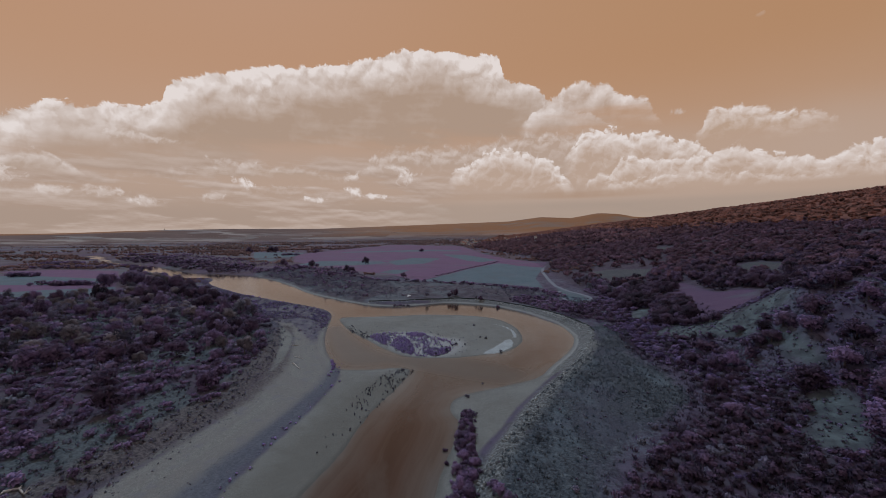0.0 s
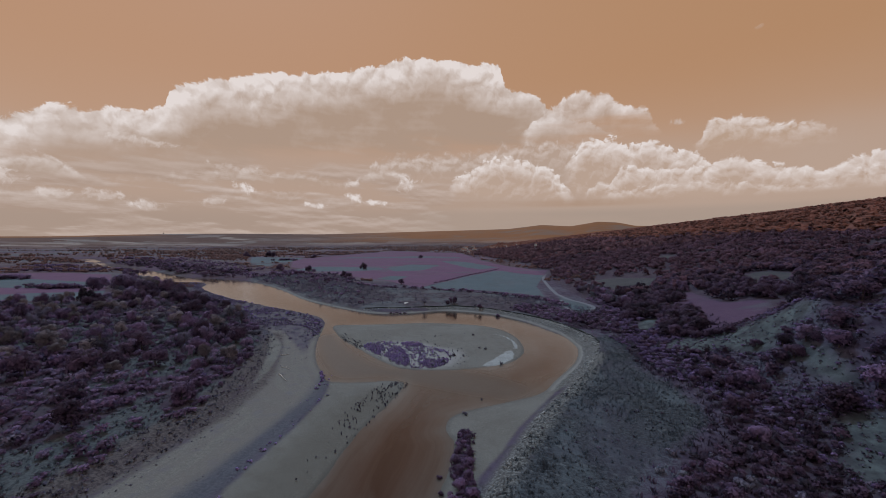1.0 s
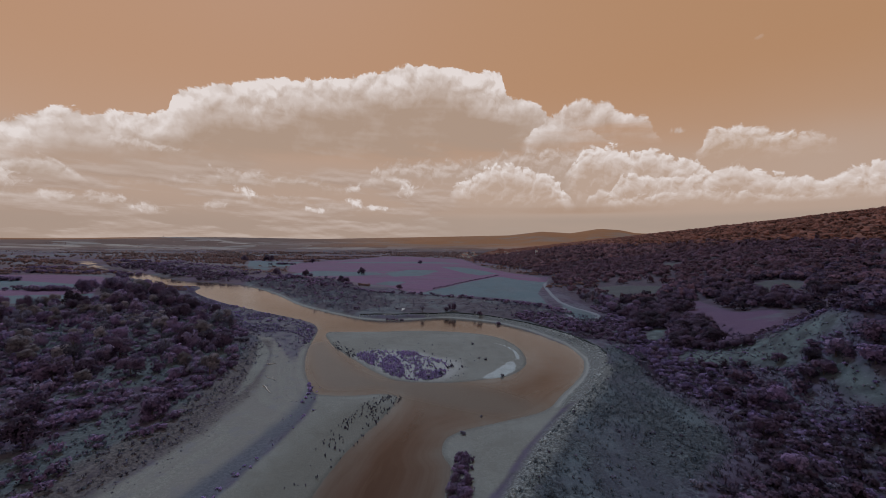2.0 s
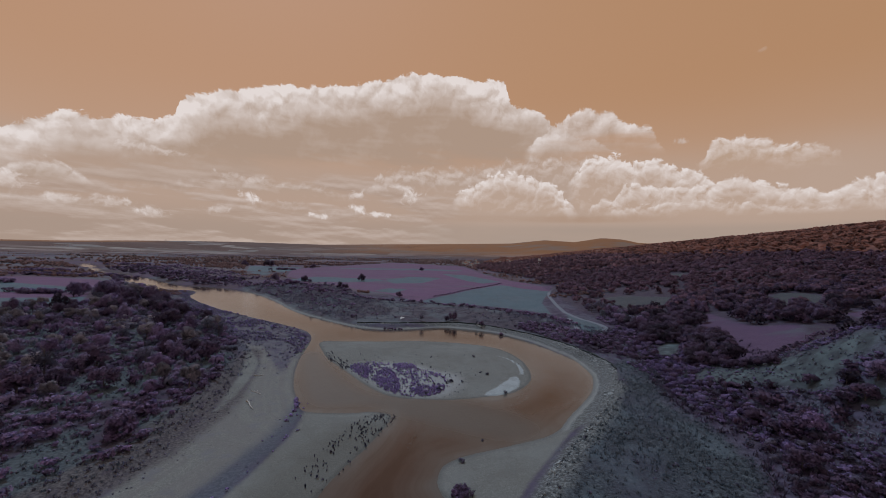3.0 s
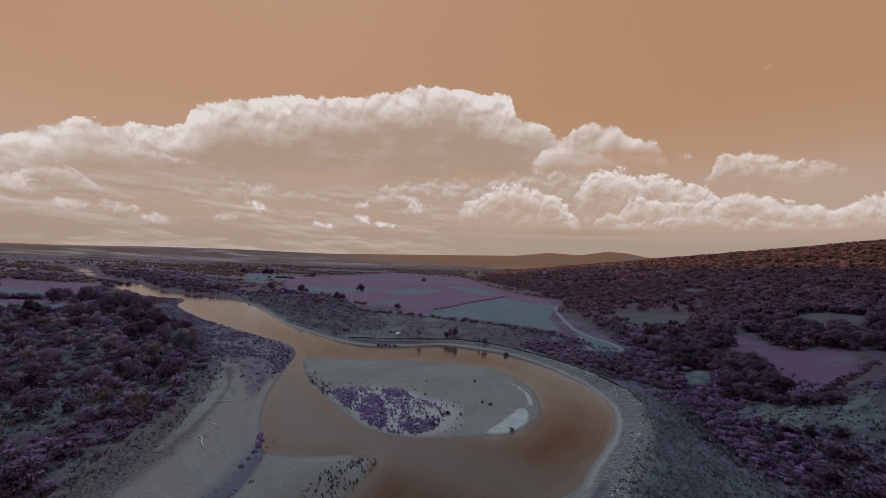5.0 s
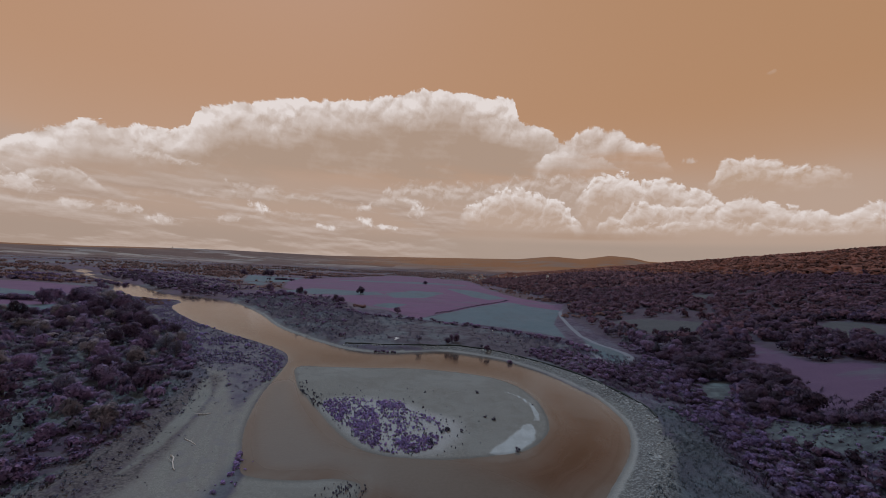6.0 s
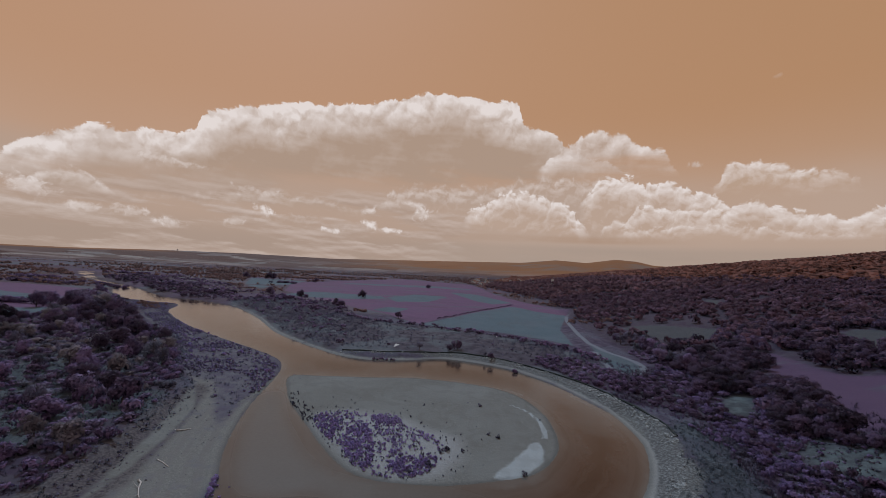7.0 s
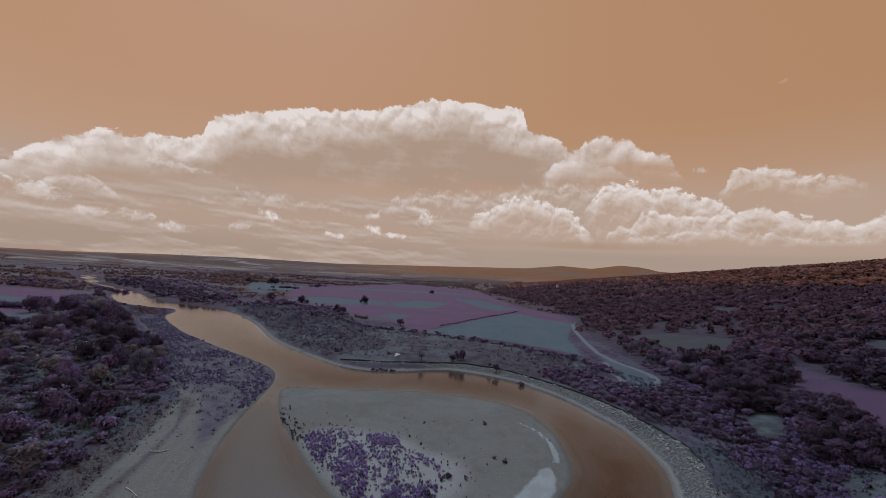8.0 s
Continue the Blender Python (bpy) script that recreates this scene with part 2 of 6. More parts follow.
sun = new("sun", bpy.data.lights.new("sun", "SUN"))
sun.data.energy, sun.data.angle, sun.data.color = 1.7, radians(5), (0.6, 0.8, 1.0)
toward = Vector((math.sin(radians(SUN_AZ)) * math.cos(radians(SUN_EL)), math.cos(radians(SUN_AZ)) * math.cos(radians(SUN_EL)), math.sin(radians(SUN_EL))))
sun.matrix_world = look(toward * 300, (0, 0, 0))


# ---- materials ----
def material(name):
    mat = bpy.data.materials.new(name)
    mat.use_nodes = True
    gr = Graph(mat.node_tree)
    bsdf = gr.node("ShaderNodeBsdfPrincipled")
    gr.put(gr.node("ShaderNodeOutputMaterial").inputs[0], bsdf.outputs[0])
    return mat, gr, bsdf


def relief_of(gr, bsdf, height, strength, distance):
    b = gr.node("ShaderNodeBump")
    gr.put(b.inputs["Height"], height)
    b.inputs["Strength"].default_value, b.inputs["Distance"].default_value = strength, distance
    gr.put(bsdf.inputs["Normal"], b.outputs[0])


def shade(name, dark, light, rough=0.9, scale=0.5, by="object"):
    """A grained, two-tone surface that varies from piece to piece."""
    mat, gr, bsdf = material(name)
    pos = gr.node("ShaderNodeNewGeometry").outputs["Position"]
    if by == "island":
        chance = gr.node("ShaderNodeNewGeometry").outputs["Random Per Island"]
    else:
        chance = gr.node("ShaderNodeObjectInfo").outputs["Random"]
    grain = gr.noise(pos, scale * 6, 5, 0.6)
    patch = gr.noise(pos, scale, 3)
    f = gr.m("ADD", gr.mul(gr.sub(grain, 0.5), 1.2), gr.add(gr.mul(chance, 0.5), gr.mul(patch, 0.5)), clamp=True)
    gr.put(bsdf.inputs["Base Color"], gr.mix(f, dark, light))
    bsdf.inputs["Roughness"].default_value = rough
    bsdf.inputs["Specular IOR Level"].default_value = 0.25
    relief_of(gr, bsdf, grain, 0.4, 0.1)
    return mat


def foliage(name, dark, light, pale, drift=0.035, vary=0.72, leafy=0.3):
    """Leaves: each leaf clump and each plant has its own tone."""
    mat, gr, bsdf = material(name)
    geo = gr.node("ShaderNodeNewGeometry")
    leaf = geo.outputs["Random Per Island"]
    plant = gr.node("ShaderNodeObjectInfo").outputs["Random"]
    field = gr.noise(geo.outputs["Position"], drift, 3, 0.6)
    tone = gr.m("ADD", gr.add(gr.mul(leaf, leafy), 0.3 - leafy * 0.5), gr.mul(gr.sub(gr.m("FRACT", gr.add(plant, gr.attr("tone"))), 0.5), vary), clamp=True)
    col = gr.mix(tone, dark, light)
    col = gr.mix(gr.mul(gr.step(field, 0.5, 0.66), gr.add(gr.mul(leaf, 0.5), 0.3)), col, pale)
    gr.put(bsdf.inputs["Base Color"], col)
    bsdf.inputs["Roughness"].default_value = 0.75
    bsdf.inputs["Specular IOR Level"].default_value = 0.2
    round_ = gr.node("ShaderNodeAttribute")
    round_.attribute_name = "round"
    turn = gr.node("ShaderNodeVectorTransform")
    turn.vector_type, turn.convert_from, turn.convert_to = "NORMAL", "OBJECT", "WORLD"
    gr.put(turn.inputs[0], round_.outputs["Vector"])
    thin = gr.node("ShaderNodeBsdfTranslucent")
    for lobe in (bsdf, thin):
        gr.put(lobe.inputs["Normal"], turn.outputs[0])
    gr.put(thin.inputs["Color"], col)
    both = gr.node("ShaderNodeMixShader")
    both.inputs[0].default_value = 0.22
    gr.put(both.inputs[1], bsdf.outputs[0])
    gr.put(both.inputs[2], thin.outputs[0])
    for n in mat.node_tree.nodes:
        if n.type == "OUTPUT_MATERIAL":
            gr.put(n.inputs[0], both.outputs[0])
    return mat


MAT_BARK = shade("bark", (0.05, 0.04, 0.045), (0.13, 0.11, 0.12), scale=2.0)
MAT_DRIFT = shade("driftwood", (0.24, 0.24, 0.25), (0.5, 0.5, 0.5), scale=2.0)
MAT_STONE = shade("riprap_stone", (0.05, 0.06, 0.072), (0.34, 0.4, 0.44), scale=0.9, by="object")
MAT_RUBBLE = shade("rubble_stone", (0.05, 0.06, 0.072), (0.34, 0.4, 0.44), scale=0.9, by="island")
# turf darkened to include the shadow under its overhang
MAT_SHADED_TURF = shade("shaded_turf_lip", (0.012, 0.02, 0.022), (0.03, 0.042, 0.045), scale=1.5)
MAT_WHITE = shade("white_render", (0.34, 0.37, 0.4), (0.48, 0.51, 0.54), scale=0.6)
MAT_ROOF = shade("roof_tiles", (0.16, 0.09, 0.08), (0.26, 0.16, 0.13), scale=0.8)
MAT_LEAF = foliage("purple_leaves", (0.058, 0.039, 0.08), (0.3, 0.195, 0.41), (0.27, 0.215, 0.37), 0.05, 0.62)
MAT_SLOPE = foliage("slope_leaves", (0.085, 0.06, 0.15), (0.25, 0.18, 0.385), (0.22, 0.18, 0.35), 0.05)
MAT_OAK = foliage("dark_leaves", (0.02, 0.014, 0.03), (0.158, 0.1, 0.19), (0.17, 0.113, 0.22))
MAT_HILL = foliage("hill_leaves", (0.05, 0.027, 0.044), (0.185, 0.104, 0.168), (0.2, 0.115, 0.185), 0.035, 0.45, 0.2)
MAT_TAN = foliage("tan_leaves", (0.11, 0.094, 0.118), (0.36, 0.31, 0.37), (0.35, 0.31, 0.38))
MAT_TWIG = foliage("grey_twigs", (0.045, 0.042, 0.07), (0.22, 0.2, 0.31), (0.19, 0.22, 0.29))
MAT_VIOLET = foliage("violet_leaves", (0.2, 0.155, 0.36), (0.4, 0.3, 0.68), (0.4, 0.31, 0.66))
MAT_TIP = foliage("bank_leaves", (0.12, 0.1, 0.2), (0.3, 0.24, 0.47), (0.28, 0.24, 0.44))
MAT_TUFT = foliage("dark_tufts", (0.05, 0.05, 0.085), (0.12, 0.11, 0.18), (0.12, 0.115, 0.2))
MAT_STRAW = foliage("grey_grass", (0.036, 0.045, 0.062), (0.14, 0.168, 0.208), (0.125, 0.155, 0.192))
# distant woods and hedges: haze put into the leaf colours as a reddish tint
MAT_FARWOOD_HAZED = foliage("hazed_far_leaves", (0.075, 0.038, 0.052), (0.215, 0.112, 0.15), (0.225, 0.12, 0.155), 0.006, 0.35, 0.12)
MAT_RIDGE_HAZED = foliage("hazed_ridge_leaves", (0.2, 0.086, 0.07), (0.27, 0.116, 0.092), (0.27, 0.12, 0.095), 0.006, 0.1, 0.05)
MAT_FARHEDGE_HAZED = foliage("hazed_far_hedge_leaves", (0.17, 0.11, 0.11), (0.27, 0.18, 0.175), (0.28, 0.2, 0.19), 0.006, 0.3)
MAT_HEDGE_HAZED = foliage("hedge_leaves", (0.12, 0.07, 0.072), (0.31, 0.18, 0.18), (0.31, 0.19, 0.19), 0.006, 0.4)

# ground: one sheet, told apart by the distances to the edges of its parts
MAT_GROUND, g, surf = material("ground")
pos = g.node("ShaderNodeNewGeometry").outputs["Position"]
n_fine = g.noise(pos, 1.6, 6, 0.65)
n_mid = g.noise(pos, 0.22, 5, 0.6)
n_wide = g.noise(pos, 0.035, 4, 0.6)
n_far = g.noise(g.vec("MULTIPLY", pos, (0.4, 1.0, 3.0)), 0.004, 4, 0.6)
n_peb = g.noise(pos, 5.0, 3, 0.7)
wob = g.add(g.mul(g.sub(n_mid, 0.5), 5.0), g.mul(g.sub(n_fine, 0.5), 2.2))


def inside(name, soft=1.0, wobble=1.0):
    """1 inside the edge of that part of the ground."""
    return g.step(g.add(g.attr(name), g.mul(wob, wobble)), soft, -soft)


scrub = g.mix(g.step(n_mid, 0.38, 0.62), (0.0328, 0.0266, 0.0549), (0.0655, 0.0614, 0.104))
scrub = g.mix(g.mul(g.step(n_wide, 0.5, 0.62), g.step(n_fine, 0.4, 0.6)), scrub, (0.0756, 0.092, 0.129))
col = scrub
# far plain: fields in strips
cell = g.node("ShaderNodeTexVoronoi")
cell.distance = "CHEBYCHEV"
g.put(cell.inputs["Vector"], g.vec("MULTIPLY", pos, (1.0, 0.6, 0.0)))
cell.inputs["Scale"].default_value = 0.0075
cellcol = g.node("ShaderNodeSeparateColor")
g.put(cellcol.inputs[0], cell.outputs["Color"])
strips = g.ramp(cellcol.outputs[0], [(0.0, (0.0612, 0.0461, 0.0878)), (0.2, (0.0743, 0.0878, 0.12)), (0.36, (0.0699, 0.0507, 0.0929)), (0.5, (0.0959, 0.0965, 0.126)), (0.64, (0.0568, 0.0461, 0.0657)), (0.78, (0.0788, 0.0965, 0.126)), (0.9, (0.0874, 0.0734, 0.104))], "CONSTANT")
belts = g.noise(g.vec("MULTIPLY", pos, (0.2, 1.0, 0.0)), 0.011, 5, 0.65, distort=0.5)
strips = g.mix(g.mul(g.step(belts, 0.5, 0.58), 0.75), strips, (0.056, 0.036, 0.044))
strips = g.mix(g.mul(n_wide, 0.5), strips, (0.0672, 0.0576, 0.0912))
col = g.mix(inside("plain", 6.0, 3.0), col, strips)
meadow = g.mix(g.step(n_mid, 0.35, 0.65), (0.03, 0.028, 0.045), (0.064, 0.062, 0.088))
meadow = g.mix(g.mul(g.step(n_wide, 0.47, 0.6), 0.6), meadow, (0.0896, 0.118, 0.144))
col = g.mix(inside("meadow", 4.0, 2.0), col, meadow)
rows = g.node("ShaderNodeTexWave")
g.put(rows.inputs["Vector"], g.vec("MULTIPLY", pos, (1.0, 0.55, 0.0)))
rows.inputs["Scale"].default_value, rows.inputs["Distortion"].default_value = 0.035, 0.6
teal = g.mix(g.mul(rows.outputs["Fac"], 0.12), (0.064, 0.104, 0.138), (0.056, 0.096, 0.128))
teal = g.mix(g.mul(g.step(g.noise(g.vec("MULTIPLY", pos, (1.0, 0.3, 0.0)), 0.06, 5, 0.7), 0.48, 0.62), 0.4), teal, (0.06, 0.075, 0.092))
teal = g.mix(g.mul(g.step(n_wide, 0.45, 0.7), 0.35), teal, (0.0896, 0.118, 0.158))
strew = g.noise(g.vec("MULTIPLY", pos, (0.25, 1.0, 0.0)), 0.03, 5, 0.65, distort=0.6)
violet = g.mix(g.mul(n_wide, 0.6), (0.112, 0.063, 0.136), (0.08, 0.047, 0.1))
violet = g.mix(g.mul(g.step(strew, 0.53, 0.62), 0.4), violet, (0.07, 0.05, 0.078))
violet = g.mix(g.mul(g.step(g.attr("wood_side"), -5.0, 5.0), 0.8), violet, g.mix(n_mid, (0.05, 0.036, 0.076), (0.074, 0.052, 0.106)))
violet = g.mix(g.mul(g.step(strew, 0.45, 0.37), 0.6), violet, (0.068, 0.088, 0.115))
col = g.mix(inside("violet_field", 1.2, 0.3), col, violet)
col = g.mix(inside("teal_field", 1.2, 0.3), col, teal)
col = g.mix(inside("hill_teal", 1.5, 0.4), col, g.mix(n_mid, (0.036, 0.043, 0.056), (0.057, 0.068, 0.084)))
col = g.mix(inside("track", 0.5, 0.12), col, g.mix(n_fine, (0.0896, 0.107, 0.14), (0.162, 0.194, 0.25)))
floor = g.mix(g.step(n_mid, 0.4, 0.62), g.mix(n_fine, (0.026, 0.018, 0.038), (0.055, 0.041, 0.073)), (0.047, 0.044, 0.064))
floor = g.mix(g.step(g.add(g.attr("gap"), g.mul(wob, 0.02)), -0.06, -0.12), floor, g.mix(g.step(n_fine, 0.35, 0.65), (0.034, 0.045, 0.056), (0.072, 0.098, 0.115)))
# ridge ground carries the same reddish haze tint in its colour
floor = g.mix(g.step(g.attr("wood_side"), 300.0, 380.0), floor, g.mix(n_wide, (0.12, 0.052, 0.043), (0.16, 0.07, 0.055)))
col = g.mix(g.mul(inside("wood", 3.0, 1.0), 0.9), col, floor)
wide_cell = g.node("ShaderNodeTexVoronoi")
wide_cell.distance = "CHEBYCHEV"
g.put(wide_cell.inputs["Vector"], g.vec("MULTIPLY", pos, (0.7, 1.0, 0.0)))
wide_cell.inputs["Scale"].default_value = 0.0042
wide_part = g.node("ShaderNodeSeparateColor")
g.put(wide_part.inputs[0], wide_cell.outputs["Color"])
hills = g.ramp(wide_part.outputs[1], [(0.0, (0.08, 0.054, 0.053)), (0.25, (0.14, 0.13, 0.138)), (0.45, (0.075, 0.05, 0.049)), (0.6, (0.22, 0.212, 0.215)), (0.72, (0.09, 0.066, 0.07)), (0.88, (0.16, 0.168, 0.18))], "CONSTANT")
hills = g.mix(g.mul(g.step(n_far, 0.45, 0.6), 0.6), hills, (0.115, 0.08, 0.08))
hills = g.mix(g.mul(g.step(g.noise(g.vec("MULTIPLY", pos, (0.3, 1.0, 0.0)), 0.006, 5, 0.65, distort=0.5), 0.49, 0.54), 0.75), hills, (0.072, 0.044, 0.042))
# far hills: orange haze of the air put into the ground colour
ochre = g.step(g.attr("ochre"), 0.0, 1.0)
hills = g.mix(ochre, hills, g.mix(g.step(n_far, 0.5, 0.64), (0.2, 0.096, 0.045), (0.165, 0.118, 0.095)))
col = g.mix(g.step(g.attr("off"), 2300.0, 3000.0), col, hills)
# dry grass slope on the bank and the worn slopes of the spur
straw = g.mix(g.step(n_fine, 0.36, 0.66), (0.014, 0.019, 0.028), (0.052, 0.07, 0.092))
straw = g.mix(g.mul(g.step(g.noise(g.vec("MULTIPLY", pos, (1.0, 0.4, 1.0)), 0.14, 4), 0.48, 0.64), 0.7), straw, (0.066, 0.093, 0.12))
straw = g.mix(g.mul(g.step(g.noise(pos, 0.4, 5, 0.65, distort=1.0), 0.55, 0.68), 0.6), straw, (0.11, 0.14, 0.168))
straw = g.mix(g.mul(g.step(n_wide, 0.48, 0.66), 0.6), straw, (0.0386, 0.043, 0.0707))
col = g.mix(inside("straw", 3.0, 1.6), col, straw)
worn = g.mix(g.step(n_mid, 0.35, 0.7), (0.034, 0.043, 0.056), (0.08, 0.112, 0.13))
worn = g.mix(g.mul(g.step(n_fine, 0.6, 0.74), g.step(n_mid, 0.5, 0.62)), worn, (0.195, 0.247, 0.285))
col = g.mix(inside("worn", 2.5, 1.8), col, worn)
# gravel
peb = g.step(n_peb, 0.3, 0.7)
along = g.noise(g.vec("MULTIPLY", g.vec("ADD", pos, (0.0, 0.0, 0.0)), (0.06, 0.02, 0.0)), 1.0, 3)
lines = g.node("ShaderNodeCombineXYZ")
g.put(lines.inputs[0], g.mul(g.attr("shore"), 0.5))
g.put(lines.inputs[1], g.mul(along, 3.0))
lines = g.noise(lines.outputs[0], 1.0, 4, 0.6)
beach = g.mix(peb, (0.098, 0.108, 0.111), (0.181, 0.197, 0.2))
beach = g.mix(g.mul(g.step(n_fine, 0.45, 0.62), 0.45), beach, (0.088, 0.097, 0.105))
beach = g.mix(g.mul(g.step(n_peb, 0.66, 0.74), 0.7), beach, (0.27, 0.3, 0.31))
beach = g.mix(g.mul(g.step(lines, 0.42, 0.6), 0.5), beach, (0.118, 0.121, 0.131))
beach = g.mix(g.mul(g.step(n_mid, 0.52, 0.68), 0.55), beach, (0.11, 0.119, 0.149))
col = g.mix(inside("beach", 1.5, 1.0), col, beach)
col = g.mix(g.mul(inside("tip", 2.5, 1.6), 0.85), col, g.mix(g.step(n_mid, 0.35, 0.65), g.mix(n_fine, (0.05, 0.046, 0.08), (0.09, 0.088, 0.135)), g.mix(n_fine, (0.075, 0.08, 0.1), (0.13, 0.145, 0.17))))
litter = g.mix(g.step(n_fine, 0.36, 0.64), (0.036, 0.034, 0.042), (0.1, 0.098, 0.108))
litter = g.mix(g.mul(g.step(g.noise(g.vec("MULTIPLY", pos, (1.0, 0.35, 1.0)), 0.5, 5, 0.7), 0.52, 0.62), 0.55), litter, (0.052, 0.046, 0.07))
col = g.mix(g.mul(inside("litter", 2.0, 0.9), 0.9), col, litter)
col = g.mix(g.mul(inside("band", 2.5, 1.0), 0.92), col, g.mix(g.step(n_fine, 0.3, 0.7), (0.05, 0.062, 0.088), (0.082, 0.098, 0.132)))
bar = g.mix(peb, (0.098, 0.11, 0.113), (0.165, 0.183, 0.187))
bar = g.mix(g.mul(g.step(n_fine, 0.42, 0.62), 0.5), bar, (0.088, 0.097, 0.1))
bar = g.mix(g.mul(g.step(n_peb, 0.66, 0.74), 0.7), bar, (0.26, 0.29, 0.3))
bar = g.mix(g.mul(g.step(n_peb, 0.34, 0.27), 0.6), bar, (0.05, 0.056, 0.058))
bar = g.mix(g.mul(g.step(lines, 0.4, 0.62), 0.4), bar, (0.109, 0.12, 0.125))
bar = g.mix(g.mul(g.step(n_wide, 0.42, 0.62), 0.5), bar, (0.15, 0.172, 0.182))
bar = g.mix(g.mul(g.step(g.noise(pos, 0.09, 4, 0.6, distort=1.5), 0.5, 0.6), 0.35), bar, (0.095, 0.103, 0.104))
bar = g.mix(g.mul(inside("sand", 4.0, 0.6), 0.75), bar, g.mix(peb, (0.19, 0.215, 0.24), (0.29, 0.325, 0.36)))
bar = g.mix(g.mul(inside("damp", 6.0, 2.0), 0.6), bar, g.mix(peb, (0.056, 0.058, 0.055), (0.1, 0.105, 0.1)))
col = g.mix(inside("bar", 0.8, 0.35), col, bar)
col = g.mix(g.mul(g.step(g.add(g.attr("chalk"), g.add(g.mul(g.sub(n_mid, 0.5), 1.2), g.mul(g.sub(n_fine, 0.5), 0.8))), 0.3, -0.25), g.add(g.mul(g.step(n_mid, 0.4, 0.6), 0.25), 0.75)), col, g.mix(peb, (0.2, 0.245, 0.28), (0.3, 0.36, 0.4)))
heap = g.mix(g.step(n_fine, 0.42, 0.66), (0.06, 0.069, 0.075), (0.17, 0.198, 0.215))
heap = g.mix(g.step(g.add(g.attr("shore"), g.mul(g.sub(n_mid, 0.5), 2.0)), 2.6, 1.6), heap, g.mix(peb, (0.135, 0.155, 0.165), (0.225, 0.255, 0.27)))
col = g.mix(g.mul(inside("riprap", 1.5, 0.9), 0.9), col, heap)
# wet margin
wet = g.step(g.add(g.attr("shore"), g.mul(wob, 0.25)), 1.8, 0.2)
col = g.mix(g.mul(wet, 0.6), col, g.mix(0.5, col, (0.0672, 0.0576, 0.057), "MULTIPLY"))
g.put(surf.inputs["Base Color"], col)
surf.inputs["Roughness"].default_value = 0.92
surf.inputs["Specular IOR Level"].default_value = 0.2
relief_of(g, surf, g.add(n_fine, g.mul(n_peb, 0.4)), 0.5, 0.35)

# water: thick with silt, browner where deep
MAT_WATER, g, surf = material("river_water")
pos = g.node("ShaderNodeNewGeometry").outputs["Position"]
flow = g.noise(g.vec("MULTIPLY", pos, (1.0, 0.35, 1.0)), 0.06, 5, 0.55, distort=0.8)
depth = g.add(g.attr("shore"), g.mul(g.sub(flow, 0.5), 14.0))
silt = g.ramp(g.m("DIVIDE", depth, -17.0, clamp=True), [(0.0, (0.08, 0.085, 0.088)), (0.14, (0.066, 0.06, 0.058)), (0.5, (0.047, 0.033, 0.03)), (1.0, (0.023, 0.0115, 0.009))])
drift = g.node("ShaderNodeCombineXYZ")
g.put(drift.inputs[0], g.mul(g.add(g.attr("shore"), g.mul(flow, 6.0)), 0.35))
g.put(drift.inputs[1], g.mul(g.noise(pos, 0.012, 2), 4.0))
bands = g.noise(drift.outputs[0], 1.0, 4, 0.6)
silt = g.mix(g.mul(g.step(bands, 0.4, 0.62), 0.45), silt, g.mix(0.55, silt, (0.02, 0.01, 0.008)))
silt = g.mix(g.mul(g.step(bands, 0.58, 0.7), 0.25), silt, (0.07, 0.055, 0.048))
swirl = g.noise(g.vec("MULTIPLY", pos, (1.0, 0.5, 1.0)), 0.03, 5, 0.6, distort=2.0)
silt = g.mix(g.mul(g.step(swirl, 0.48, 0.62), 0.5), silt, (0.06, 0.054, 0.052))
silt = g.mix(g.mul(g.step(g.attr("shallow"), 8.0, -8.0), 0.75), silt, g.mix(g.noise(pos, 1.2, 4, 0.7), (0.044, 0.043, 0.04), (0.088, 0.088, 0.086)))
g.put(surf.inputs["Base Color"], silt)
g.put(surf.inputs["Roughness"], g.add(0.12, g.mul(g.step(g.attr("shallow"), 6.0, -6.0), 0.26)))
surf.inputs["Specular IOR Level"].default_value = 0.42
surf.inputs["IOR"].default_value = 1.33
ripple = g.add(g.noise(pos, 0.9, 4, 0.6), g.mul(g.noise(pos, 0.12, 3), 2.0))
relief_of(g, surf, ripple, 0.09, 0.3)


# ---- the plan ----
def curve_of(points, closed=True, n=5):
    """A smooth line through the points."""
    p = np.array(points, float)
    out = []
    for i in range(len(p) if closed else len(p) - 1):
        if closed:
            a, b, c, d = p[i - 1], p[i], p[(i + 1) % len(p)], p[(i + 2) % len(p)]
        else:
            a, b, c, d = p[max(i - 1, 0)], p[i], p[i + 1], p[min(i + 2, len(p) - 1)]
        for s in np.linspace(0, 1, n, endpoint=False):
            out.append(0.5 * (2 * b + (c - a) * s + (2 * a - 5 * b + 4 * c - d) * s * s + (3 * b - a - 3 * c + d) * s ** 3))
    return np.array(out if closed else out + [p[-1]])


def off_line(line, x, y, closed=False):
    """Distance of places from a line."""
    best = np.full(x.shape, 1e9)
    for i in range(len(line) if closed else len(line) - 1):
        (ax, ay), (bx, by) = line[i], line[(i + 1) % len(line)]
        ux, uy = bx - ax, by - ay
        s = np.clip(((x - ax) * ux + (y - ay) * uy) / (ux * ux + uy * uy + 1e-9), 0, 1)
        best = np.minimum(best, (x - ax - s * ux) ** 2 + (y - ay - s * uy) ** 2)
    return np.sqrt(best)


